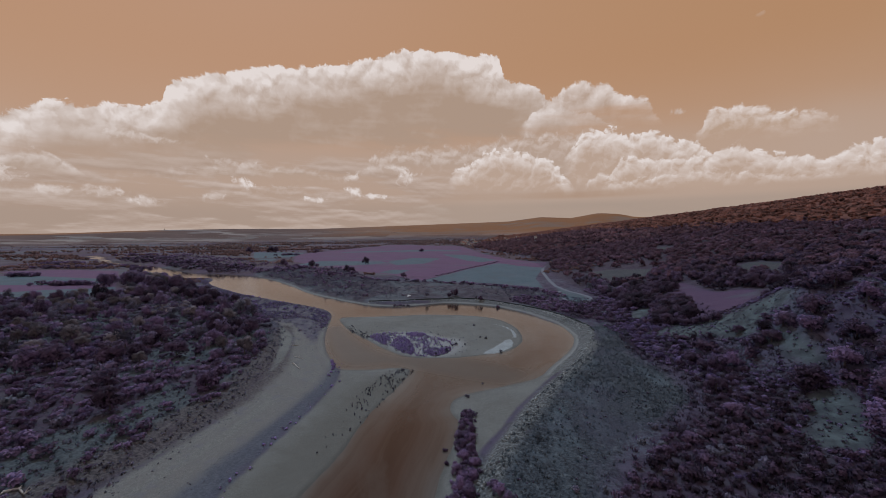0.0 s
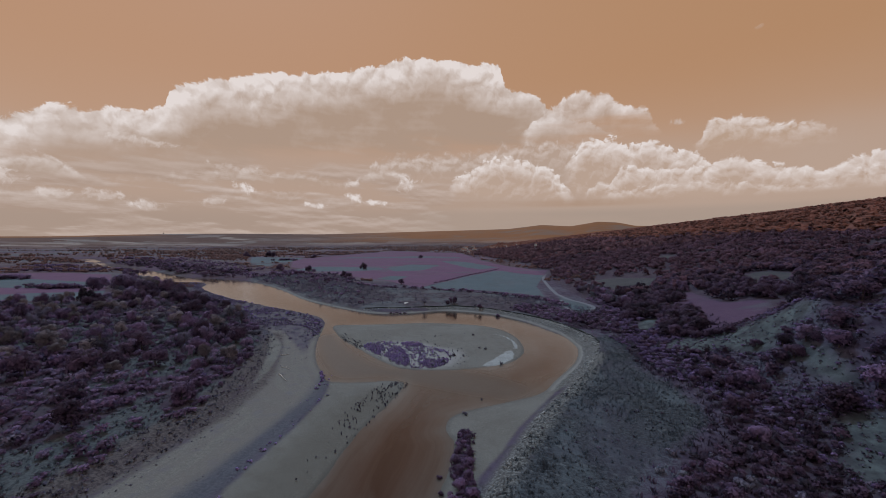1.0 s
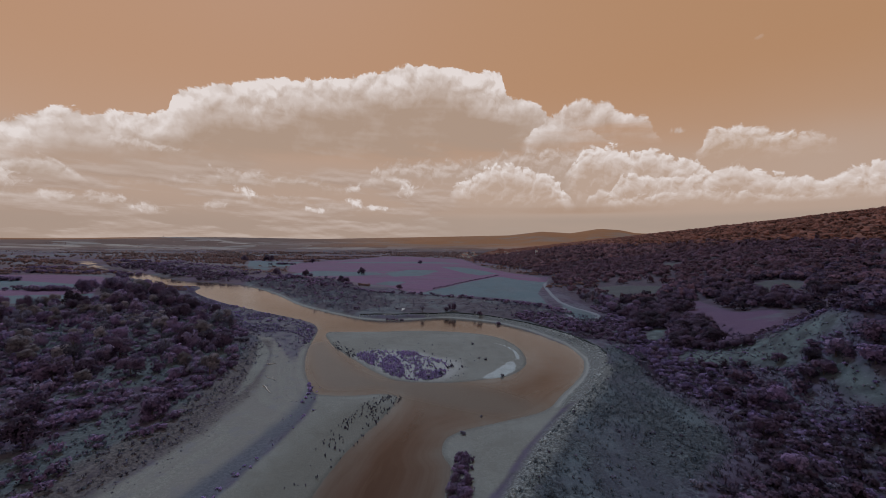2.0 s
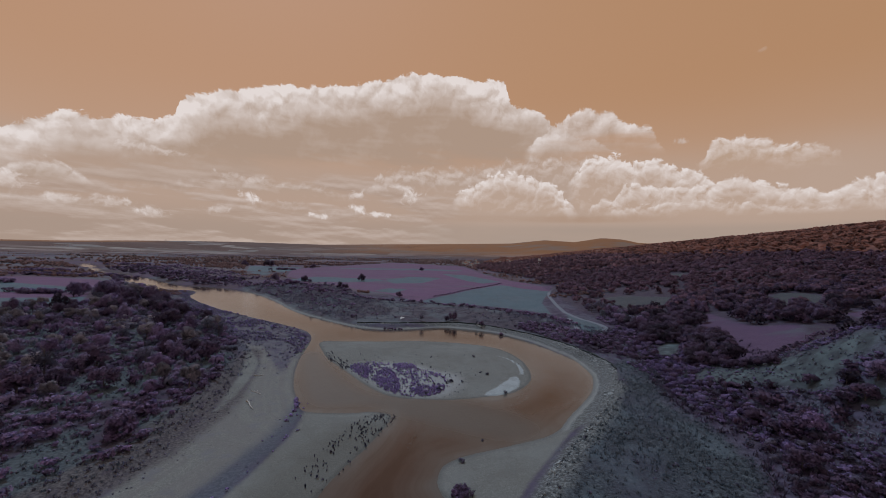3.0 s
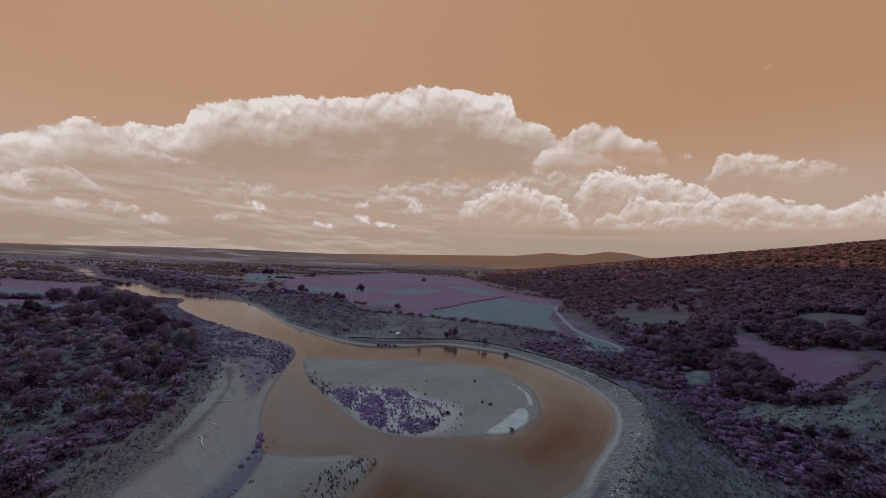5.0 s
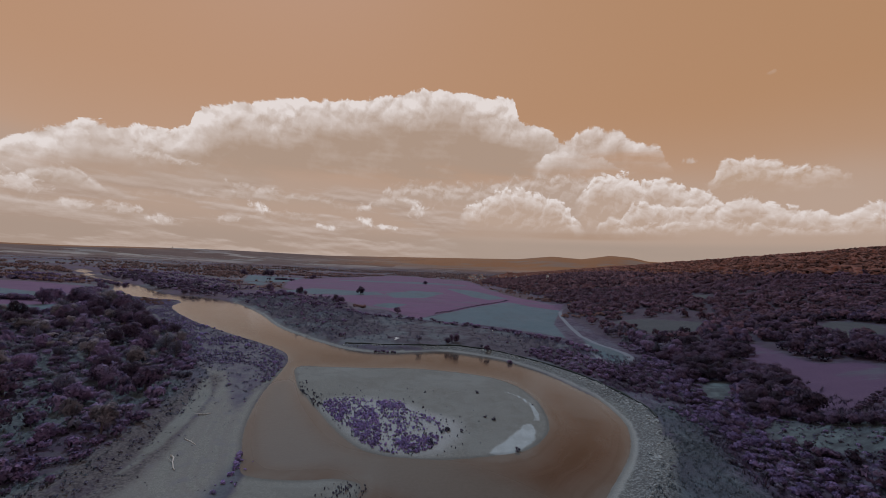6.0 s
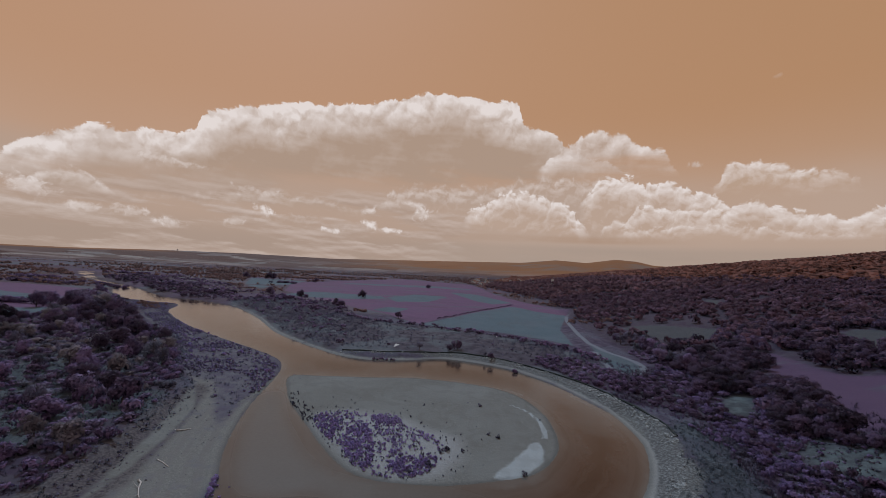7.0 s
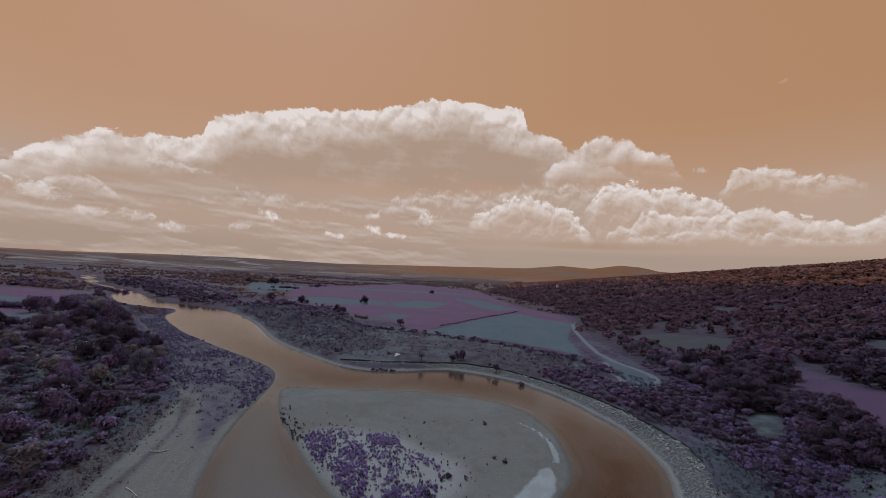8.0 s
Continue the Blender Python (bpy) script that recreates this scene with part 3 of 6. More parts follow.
def off_area(line, x, y):
    """Distance from the edge of an area, negative inside."""
    within = np.zeros(x.shape, bool)
    for i in range(len(line)):
        (ax, ay), (bx, by) = line[i - 1], line[i]
        if ay != by:
            within ^= ((ay > y) != (by > y)) & (x < (bx - ax) * (y - ay) / (by - ay) + ax)
    return np.where(within, -1, 1) * off_line(line, x, y, True)


LEFT_BANK = [(-900, 960), (-660, 742), (-500, 620), (-388, 502), (-326, 462), (-266, 444), (-243, 402), (-205, 360), (-174, 331), (-158, 318), (-121, 290), (-100, 275), (-80, 258), (-71, 243), (-66, 226), (-62, 206), (-57, 186), (-50, 166), (-43, 152), (-38, 144),
             (-25, 143.5), (-19, 145), (-12, 142), (-15, 125), (-19, 112), (-21, 101), (-23, 86), (-26, 75), (-31, 50), (-38, 20), (-52, -60)]
RIGHT_BANK = [(-20, -60), (-9, 20), (-3, 50), (-1, 73), (1, 84), (3, 93), (4, 103), (2, 109), (3, 116), (8, 121), (18, 126), (32, 134), (40, 146), (53, 166), (60, 184), (61, 198), (60, 211), (55, 225), (49, 240), (41, 253), (28, 267), (2, 278), (-22, 270), (-37, 267), (-53, 272), (-69, 284),
              (-88, 301), (-116, 330), (-161, 392), (-219, 456), (-282, 494), (-330, 510), (-463, 622), (-640, 756), (-880, 1000)]
RIVER = np.vstack([curve_of(LEFT_BANK, False), curve_of(RIGHT_BANK, False)])
ISLAND = curve_of([(-62, 231), (-48, 234), (-30, 236), (-9, 239), (17, 234), (30, 224), (36, 208), (37, 193), (35, 178), (27, 165), (17, 160), (3, 156), (-13, 157), (-22, 164), (-30, 174), (-37, 184), (-47, 198), (-54, 210)])
LOW_LEFT = curve_of([(-345, 468), (-330, 452), (-256, 382), (-190, 320), (-152, 292), (-104, 238), (-80, 190), (-67, 155), (-60, 128), (-60, 106), (-63, 92), (-66, 78), (-72, 40), (-88, -60), (-30, -60), (-10, 73), (0, 143), (-40, 200), (-60, 240), (-80, 262), (-121, 295), (-160, 325), (-200, 366), (-236, 405), (-258, 456), (-320, 470)])
LOW_RIGHT = curve_of([(66, 204), (61, 181), (46, 149), (32, 127), (21, 109), (15, 98), (9, 88), (7, 77), (5, 66), (1, 40), (-12, -60), (-24, -60), (-10, 60), (-5, 110), (15, 130), (40, 160), (55, 200), (60, 212)])
BANK_TOP = curve_of([(-2, 20), (5, 55), (8, 70), (10, 78), (14, 86), (18, 94), (25, 107), (32, 119), (48, 142), (64, 171), (71, 190), (71, 204), (66, 220), (57, 241), (35, 270), (18, 280), (3, 284), (-18, 279), (-36, 275), (-60, 280), (-98, 302), (-138, 355), (-170, 400), (-220, 453)], False)
AREAS = {
    "beach": curve_of([(-100, 222), (-90, 212), (-74, 190), (-64, 158), (-60, 128), (-60, 104), (-63, 86), (-68, 60), (-84, -60), (-40, -60), (-44, 60), (-46, 80), (-43, 104), (-39, 128), (-42, 150), (-56, 184), (-62, 206), (-63, 196), (-60, 181), (-66, 188), (-82, 214)]),
    "band": curve_of([(-43, 153), (-39, 145), (-36, 127), (-37, 112), (-39, 98), (-41, 84), (-43, 66), (-48, 30), (-60, -60), (-72, -60), (-57, 30), (-51, 66), (-49, 80), (-46, 92), (-43.5, 104), (-42, 117), (-41, 128)]),
    "litter": curve_of([(-88, 206), (-80, 178), (-73, 148), (-70, 120), (-72, 100), (-77, 78), (-86, 50), (-82, 50), (-66, 78), (-60, 100), (-57, 120), (-59.5, 148), (-70, 178), (-82, 208)]),
    "bar": ISLAND,
    "damp": curve_of([(-14, 138), (-26, 128), (-34, 104), (-38, 84), (-44, 60), (-62, -60), (-30, -60), (-22, 60), (-17, 100), (-12, 124)]),
    "tip": curve_of([(-340, 462), (-256, 386), (-190, 324), (-150, 288), (-122, 250), (-104, 222), (-88, 216), (-82, 212), (-70, 194), (-60, 178), (-61, 182), (-65, 198), (-67, 222), (-70, 240), (-78, 256), (-98, 274), (-121, 291), (-160, 320), (-204, 362), (-241, 404), (-260, 452), (-320, 466)]),
    "straw": curve_of([(14, 84), (32, 117), (48, 141), (66, 171), (74, 196), (82, 190), (76, 168), (71, 150), (72, 134), (72, 120), (66, 106), (52, 94), (40, 84), (30, 68), (18, 40), (2, 20), (6, 62)]),
    "riprap": np.vstack([BANK_TOP[40:95], curve_of(RIGHT_BANK[9:22], False)[::-1]]),
    "chalk": curve_of([(16.2, 162), (21.1, 168.9), (25.1, 175.5), (29.2, 181.5), (30.5, 181), (30.6, 176), (28.6, 169.8), (24.9, 164.9), (20.9, 161), (17.5, 160.9)]),
    "meadow": curve_of([(-230, 470), (-140, 360), (-98, 298), (-60, 278), (-20, 276), (4, 283), (36, 270), (60, 240), (76, 262), (74, 285), (50, 325), (0, 360), (-70, 385), (-140, 440), (-190, 500)]),
    "teal_field": np.array([(-24, 374), (-9, 408), (24, 484), (73, 575), (94, 524), (119, 496), (86, 386), (78, 318), (42, 356)]),
    "teal_field_far": np.array([(-302, 756), (-334, 935), (-481, 980), (-370, 750)]),
    "teal_field_strip": np.array([(-224, 576), (-209, 653), (-104, 628), (-89, 592), (-119, 566), (-172, 556)]),
    "teal_field_strip_b": np.array([(-94, 616), (-65, 700), (-11, 683), (-35, 571), (-72, 556)]),
    "teal_field_strip_c": np.array([(-79, 455), (-69, 485), (-45, 486), (-55, 441)]),
    "teal_field_strip_d": np.array([(-364, 737), (-312, 723), (-288, 648)]),
    "teal_field_strip_e": np.array([(-15, 809), (35, 773), (71, 655), (79, 624), (50, 592), (29, 627)]),
    "teal_field_strip_f": np.array([(-250, 900), (-240, 960), (-60, 1010), (40, 960), (20, 930), (-90, 930)]),
    "teal_field_left": np.array([(-377, 328), (-300, 354), (-270, 316), (-292, 296), (-344, 299), (-420, 302), (-440, 318)]),
    "teal_field_back": np.array([(-431, 375), (-560, 450), (-514, 470), (-400, 432), (-345, 411), (-330, 390), (-380, 374)]),
    "teal_field_loop": curve_of([(84, 258), (82, 280), (87, 306), (91, 340), (92, 318), (96, 292), (98, 274), (92, 261)]),
    "violet_field": np.array([(-110, 480), (-250, 640), (-330, 860), (-190, 1400), (40, 1190), (70, 800), (100, 640), (140, 560), (120, 495), (90, 524), (70, 570), (24, 484), (-12, 410), (-24, 378), (-60, 430)]),
    "violet_field_left": np.array([(-431, 375), (-380, 374), (-330, 390), (-300, 354), (-377, 328), (-460, 335), (-540, 390)]),
    "violet_field_back": np.array([(-514, 470), (-600, 520), (-536, 540), (-431, 514), (-345, 411), (-400, 432)]),
    "violet_field_hill": curve_of([(116, 180), (117, 188), (126, 200), (134, 217), (138, 238), (140, 248), (152, 270), (163, 277), (161, 258), (158, 242), (158, 230), (172, 224), (160, 205), (140, 188), (125, 178)]),
    "hill_teal": curve_of([(139, 328), (134, 386), (152, 390), (180, 354), (178, 341), (161, 324)]),
    "hill_teal_b": curve_of([(229, 307), (242, 290), (218, 264), (207, 267), (198, 275)]),
    "hill_teal_c": curve_of([(262, 512), (281, 507), (252, 460)]),
    "violet_field_hill_b": curve_of([(209, 237), (231, 221), (218, 209), (199, 220)]),
    "worn": curve_of([(94, 170), (104, 176), (112, 164), (115, 148), (122, 144), (117, 133), (110, 136), (104, 133), (101, 138), (99, 150), (94, 158)]),
    "worn_b": curve_of([(92, 100), (99, 97), (97, 89), (89, 80), (82, 80), (79, 85), (87, 92)]),
    "worn_c": curve_of([(105.5, 220.6), (96.6, 206.4), (101.6, 201.6), (112.7, 217.4)]),
    "worn_e": curve_of([(97.1, 178), (91.2, 167.9), (93.9, 164.7), (101.8, 171.4), (106.3, 181)]),
    "worn_d": curve_of([(103, 131), (108, 126), (106, 112), (102, 106), (100, 112), (102, 122)]),
    "sand": curve_of([(-36, 187), (-31, 194.5), (-12, 192), (-2, 184), (8, 178), (8, 168), (3, 160), (-8, 158), (-18, 164), (-28, 176)]),
    "shallow": curve_of([(-62, 200), (-40, 150), (-20, 148), (-8, 140), (20, 128), (30, 140), (10, 156), (-20, 160), (-40, 184), (-56, 212)]),
}
WOOD = curve_of([(-372, 482), (-362, 468), (-250, 364), (-186, 308), (-150, 280), (-118, 243), (-92, 205), (-78, 173), (-70, 140), (-66, 110), (-70, 88), (-74, 60), (-110, 40), (-230, 60), (-360, 200), (-420, 290), (-300, 292), (-262, 315), (-275, 350), (-318, 388), (-360, 440), (-420, 520), (-470, 562), (-430, 535)])
SLOPE = curve_of([(20, 58), (34, 70), (46, 84), (58, 93), (71, 104), (77, 122), (76, 138), (76, 152), (80, 170), (86, 190), (80, 205), (74, 212), (70, 226), (84, 246), (104, 262), (112, 240), (118, 205), (112, 192), (104, 170), (92, 148), (86, 120), (96, 104), (110, 80), (110, 40), (40, 30)])
SLOPE_EAST = curve_of([(64, 230), (52, 256), (42, 272), (58, 284), (76, 264), (84, 250), (99, 256), (104, 276), (105, 306), (116, 300), (118, 240), (92, 224)])
CLEARED = curve_of([(114, 172), (117, 186), (140, 200), (168, 222), (178, 204), (152, 172), (132, 166)])
TRACK = [curve_of([(150, 560), (113, 473), (93, 352), (92, 318), (97, 290), (99, 274), (92, 259), (84, 254)], False), curve_of([(84, 254), (80, 262), (82, 285), (86, 305)], False)]
RIDGE_Y, RIDGE_Z = (0, 800, 1200, 1800, 2600, 3600), (186, 172, 160, 135, 113, 36)
HORIZON_AZ = (-60, -49, -45, -40, -36, -29, -18, -8, 0, 8.5, 13, 17, 20.5, 23, 25, 30, 60)
HORIZON_EL = (0.25, 0.3, 0.32, 0.5, 0.6, 0.68, 0.6, 0.88, 1.1, 1.32, 1.86, 1.64, 2.22, 2.06, 1.6, 1.5, 1.5)

LATTICE = np.random.RandomState(4).rand(256, 256)


def lump(x, y, size, octaves=3):
    """Smooth noise, about -0.5 to 0.5."""
    total, amp = np.zeros(np.shape(x)), 0.6
    for k in range(octaves):
        u, v = np.asarray(x) / size + 17.3 * k + 500, np.asarray(y) / size + 9.1 * k + 500
        i, j = np.floor(u).astype(int), np.floor(v).astype(int)
        a, b = u - i, v - j
        a, b = a * a * (3 - 2 * a), b * b * (3 - 2 * b)
        q = lambda di, dj: LATTICE[(i + di) % 256, (j + dj) % 256]
        total = total + amp * ((q(0, 0) * (1 - a) + q(1, 0) * a) * (1 - b) + (q(0, 1) * (1 - a) + q(1, 1) * a) * b - 0.5)
        size, amp = size * 0.5, amp * 0.5
    return total


def smooth(v, lo, hi):
    s = np.clip((v - lo) / (hi - lo), 0, 1)
    return s * s * (3 - 2 * s)


def shore_of(x, y):
    """Distance from the water's edge: positive on land."""
    return np.maximum(off_area(RIVER, x, y) * 1.0, -off_area(ISLAND, x, y))


def height(x, y):
    x, y = np.asarray(x, float), np.asarray(y, float)
    river, isle = off_area(RIVER, x, y), off_area(ISLAND, x, y)
    shore = np.maximum(river, -isle)
    low = np.minimum(off_area(LOW_LEFT, x, y), off_area(LOW_RIGHT, x, y))
    wet = np.minimum(river, low)
    z = np.where(shore < 0, np.maximum(-1.8, shore * 0.09), np.minimum(shore * 0.05, 1.1))
    z = z + 2.0 * smooth(wet, 0, 6.5) + 0.5 * smooth(wet, 6, 40)
    land = smooth(wet, 2, 20)
    z = z + land * (lump(x, y, 22) * 1.2 + lump(x, y, 6) * 0.4) + smooth(shore, 0, 6) * (1 - land) * lump(x, y, 12) * 0.35
    # the long hill
    foot = np.interp(y, (0, 100, 200, 300, 420, 700, 1100, 1800, 3600), (66, 78, 92, 104, 112, 140, 120, 200, 500))
    up = (x - foot) / (1300 - foot)
    hill = np.interp(y, RIDGE_Y, RIDGE_Z) * (np.clip(up, 0, 1) - 0.6 * np.clip(up - 1, 0, 3))
    rough = smooth(up, 0, 0.1)
    hill = np.maximum(hill, 0) + rough * (lump(x, y, 160, 4) * 16 * smooth(up, 0.1, 0.5) + lump(x, y, 45) * 4)
    # the spur
    spur = 20 * np.exp(-((x - 128) / 24) ** 2 - ((y - 135) / 30) ** 2) + 12 * np.exp(-((x - 121) / 18) ** 2 - ((y - 104) / 18) ** 2)
    spur = spur * (1 + lump(x, y, 18) * 0.4) + 9 * np.exp(-((x - 165) / 30) ** 2 - ((y - 130) / 40) ** 2)
    z = z + hill + spur
    # the hills along the horizon
    r = np.hypot(x - 4, y - 30)
    angle = np.degrees(np.arctan2(x - 4, np.maximum(y - 30, 1e-3)))
    top = 48 + 3900 * np.tan(np.radians(np.interp(angle, HORIZON_AZ, HORIZON_EL)))
    far = smooth(r, 2500, 3900) * np.maximum(top - 3, 0) * (1 + lump(x, y, 420, 4) * 0.5 * smooth(-r, -3800, -2700))
    return np.where(r > 2500, np.maximum(z, far), z)


def spread(lo, hi, fine, step, growth, near, far):
    """Places along an axis: even between lo and hi, wider and wider beyond."""
    mid = list(np.arange(lo, hi, fine))
    left, p, s = [], lo, step
    while p > near:
        s *= growth
        p -= s
        left.append(p)
    right, p, s = [], mid[-1], step
    while p < far:
        s *= growth
        p += s
        right.append(p)
    return np.array(left[::-1] + mid + right)


def sheet(name, verts, faces, mat, attrs=(), smooth_faces=True, round_=None):
    """A mesh object from arrays of corners and of faces with one number of sides."""
    verts, faces = np.asarray(verts, np.float32), np.asarray(faces, np.int32)
    me = bpy.data.meshes.new(name)
    k = faces.shape[1]
    me.vertices.add(len(verts))
    me.vertices.foreach_set("co", verts.ravel())
    me.loops.add(faces.size)
    me.loops.foreach_set("vertex_index", faces.ravel())
    me.polygons.add(len(faces))
    me.polygons.foreach_set("loop_start", np.arange(0, faces.size, k, dtype=np.int32))
    me.polygons.foreach_set("use_smooth", np.full(len(faces), smooth_faces))
    for key, values in dict(attrs).items():
        me.attributes.new(key, "FLOAT", "POINT").data.foreach_set("value", np.asarray(values, np.float32).ravel())
    if round_ is not None:
        me.attributes.new("round", "FLOAT_VECTOR", "POINT").data.foreach_set("vector", np.asarray(round_, np.float32).ravel())
    me.materials.append(mat)
    me.update()
    me.validate()
    return me


gx = spread(-120, 140, 1.6, 1.6, 1.036, -4700, 4700)
gy = spread(62, 290, 1.6, 1.6, 1.031, -420, 4500)
GX, GY = np.meshgrid(gx, gy)
flat_x, flat_y = GX.ravel(), GY.ravel()
shore = shore_of(flat_x, flat_y)
many = {"shore": shore}
for key in ("beach", "band", "tip", "straw", "riprap", "chalk", "meadow", "sand", "litter", "damp"):
    many[key] = off_area(AREAS[key], flat_x, flat_y)
many["chalk"] = np.minimum(many["chalk"] * 0.6, off_line(curve_of([(32.7, 184.9), (33.7, 191.7), (33.3, 198.9), (30.7, 206.4), (26.3, 210.8)], False), flat_x, flat_y) - 0.75)
many["riprap"] = np.minimum(many["riprap"], off_line(curve_of(RIGHT_BANK[21:30], False), flat_x, flat_y) - 2.5)
many["riprap"] = np.minimum(many["riprap"], off_line(BANK_TOP[8:46], flat_x, flat_y) - 3.2)
low_all = np.minimum(off_area(LOW_LEFT, flat_x, flat_y), off_area(LOW_RIGHT, flat_x, flat_y))
many["bar"] = np.minimum(off_area(ISLAND, flat_x, flat_y) - 2, np.maximum(low_all, -np.minimum(many["beach"], np.minimum(many["band"], many["tip"])) + 0.5))
for base in ("teal_field", "violet_field", "hill_teal", "worn"):
    many[base] = np.min([off_area(line, flat_x, flat_y) for key, line in AREAS.items() if key.startswith(base)], axis=0)
many["track"] = np.min([off_line(line, flat_x, flat_y) for line in TRACK], axis=0) - 1.6
foot = np.interp(flat_y, (300, 420, 700, 1100, 1800), (104, 112, 140, 90, 160))
many["plain"] = np.maximum(np.where(flat_x < -240, 290, 420) - flat_y, flat_x - foot + 10)
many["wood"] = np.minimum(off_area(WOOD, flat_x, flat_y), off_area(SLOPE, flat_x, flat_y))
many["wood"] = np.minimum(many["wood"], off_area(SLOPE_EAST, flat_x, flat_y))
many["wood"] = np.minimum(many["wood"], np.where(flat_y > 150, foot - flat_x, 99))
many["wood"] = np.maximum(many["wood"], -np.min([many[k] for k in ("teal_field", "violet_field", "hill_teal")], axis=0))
bearing = np.degrees(np.arctan2(flat_x, np.maximum(flat_y, 1)))
# how much haze tint the far ground takes, by bearing and distance
many["ochre"] = np.minimum((bearing + 24) / 20, (np.hypot(flat_x, flat_y) - 2700 + bearing * 8) / 500)
many["ochre"] = np.maximum(many["ochre"], np.minimum((-bearing - 34) / 6, (np.hypot(flat_x, flat_y) - 3500) / 150))
many["gap"] = np.where(flat_x < 20, lump(flat_x, flat_y, 26), 0.3)
many["wood_side"] = flat_x - foot
many["off"] = np.hypot(flat_x, flat_y)
rows_n, cols_n = GX.shape
idx = np.arange(rows_n * cols_n).reshape(rows_n, cols_n)
quads = np.stack([idx[:-1, :-1], idx[:-1, 1:], idx[1:, 1:], idx[1:, :-1]], -1).reshape(-1, 4)
GZ = height(flat_x, flat_y).reshape(GX.shape)


def ground_z(x, y):
    """The height of the ground sheet."""
    i = np.clip(np.searchsorted(gx, x) - 1, 0, len(gx) - 2)
    j = np.clip(np.searchsorted(gy, y) - 1, 0, len(gy) - 2)
    a, b = (x - gx[i]) / (gx[i + 1] - gx[i]), (y - gy[j]) / (gy[j + 1] - gy[j])
    return (GZ[j, i] * (1 - a) + GZ[j, i + 1] * a) * (1 - b) + (GZ[j + 1, i] * (1 - a) + GZ[j + 1, i + 1] * a) * b


ground = new("ground", sheet("ground", np.stack([flat_x, flat_y, GZ.ravel()], -1), quads, MAT_GROUND, many))
tagged(ground, "river plain with gravel bars, scrub, fields and hills", "ground", kind="structure")

wet_quads = quads[(shore[quads].min(axis=1) < 1.0) & (np.abs(off_area(RIVER, flat_x, flat_y)[quads]).min(axis=1) < 200) & (off_area(RIVER, flat_x, flat_y)[quads].min(axis=1) < 3)]
used, inverse = np.unique(wet_quads, return_inverse=True)
water = new("water", sheet("water", np.stack([flat_x[used], flat_y[used], np.zeros(len(used))], -1), inverse.reshape(-1, 4), MAT_WATER,
                           {"shore": shore[used], "shallow": np.minimum(off_area(AREAS["shallow"], flat_x[used], flat_y[used]), off_area(ISLAND, flat_x[used], flat_y[used]) * 1.6 + 2)}))
tagged(water, "slow brown silty river bending round a gravel island", "river", kind="structure")


# ---- plants ----
rng = np.random.RandomState(11)


def part(name, me, parent, label=""):
    """One mesh as a part of a thing."""
    ob = new(name, me)
    ob.parent = parent
    return tagged(ob, label)


def leaves(seed, lobes, count, leaf, up=0.25, loose=0.4):
    """Leaf clumps on the outside of some round lobes (x, y, z, radius): corners, faces and the crown's outward turn."""
    r = np.random.RandomState(seed)
    lobes = np.array(lobes, float)
    pick = r.choice(len(lobes), count, p=lobes[:, 3] ** 2 / (lobes[:, 3] ** 2).sum())
    n = r.normal(size=(count, 3))
    n[:, 2] += up * 1.5
    n /= np.linalg.norm(n, axis=1)[:, None]
    c = lobes[pick, :3] + n * (lobes[pick, 3] * r.uniform(0.62, 1.08, count))[:, None]
    middle = lobes[:, :3].mean(axis=0)
    out = c - middle
    out = n * 0.55 + out / (np.abs(out).max() + 1e-6) * 0.75 + r.normal(size=(count, 3)) * 0.4 * loose + (0, 0, 0.28)
    out /= np.linalg.norm(out, axis=1)[:, None]
    face = n + r.normal(size=(count, 3)) * loose
    face /= np.linalg.norm(face, axis=1)[:, None]
    a = np.cross(face, r.normal(size=(count, 3)))
    a /= np.linalg.norm(a, axis=1)[:, None]
    b = np.cross(face, a)
    s = leaf * r.uniform(0.6, 1.35, count)
    corners = np.stack([c + a * s[:, None] * u + b * s[:, None] * v + face * (s * w)[:, None] for u, v, w in ((-0.9, -0.5, -0.15), (0.9, -0.5, -0.15), (0.1, 1.05, 0.15))], 1)
    return corners.reshape(-1, 3), np.arange(count * 3).reshape(-1, 3), np.repeat(out, 3, axis=0)


def tube(path, radii, sides=5):
    """A tapered limb along a path."""
    path = np.array(path, float)
    verts, faces = [], []
    for i, (p, r) in enumerate(zip(path, radii)):
        d = path[min(i + 1, len(path) - 1)] - path[max(i - 1, 0)]
        d /= np.linalg.norm(d) + 1e-9
        a = np.cross(d, (0.3, 1, 0.2))
        a /= np.linalg.norm(a)
        b = np.cross(d, a)
        for k in range(sides):
            w = 2 * math.pi * k / sides
            verts.append(p + r * (math.cos(w) * a + math.sin(w) * b))
    for i in range(len(path) - 1):
        for k in range(sides):
            faces.append((i * sides + k, i * sides + (k + 1) % sides, (i + 1) * sides + (k + 1) % sides, (i + 1) * sides + k))
    return np.array(verts), np.array(faces)


def joined(pieces):
    verts, faces, n = [], [], 0
    for v, f in pieces:
        verts.append(v)
        faces.append(f + n)
        n += len(v)
    return np.vstack(verts), np.vstack(faces)


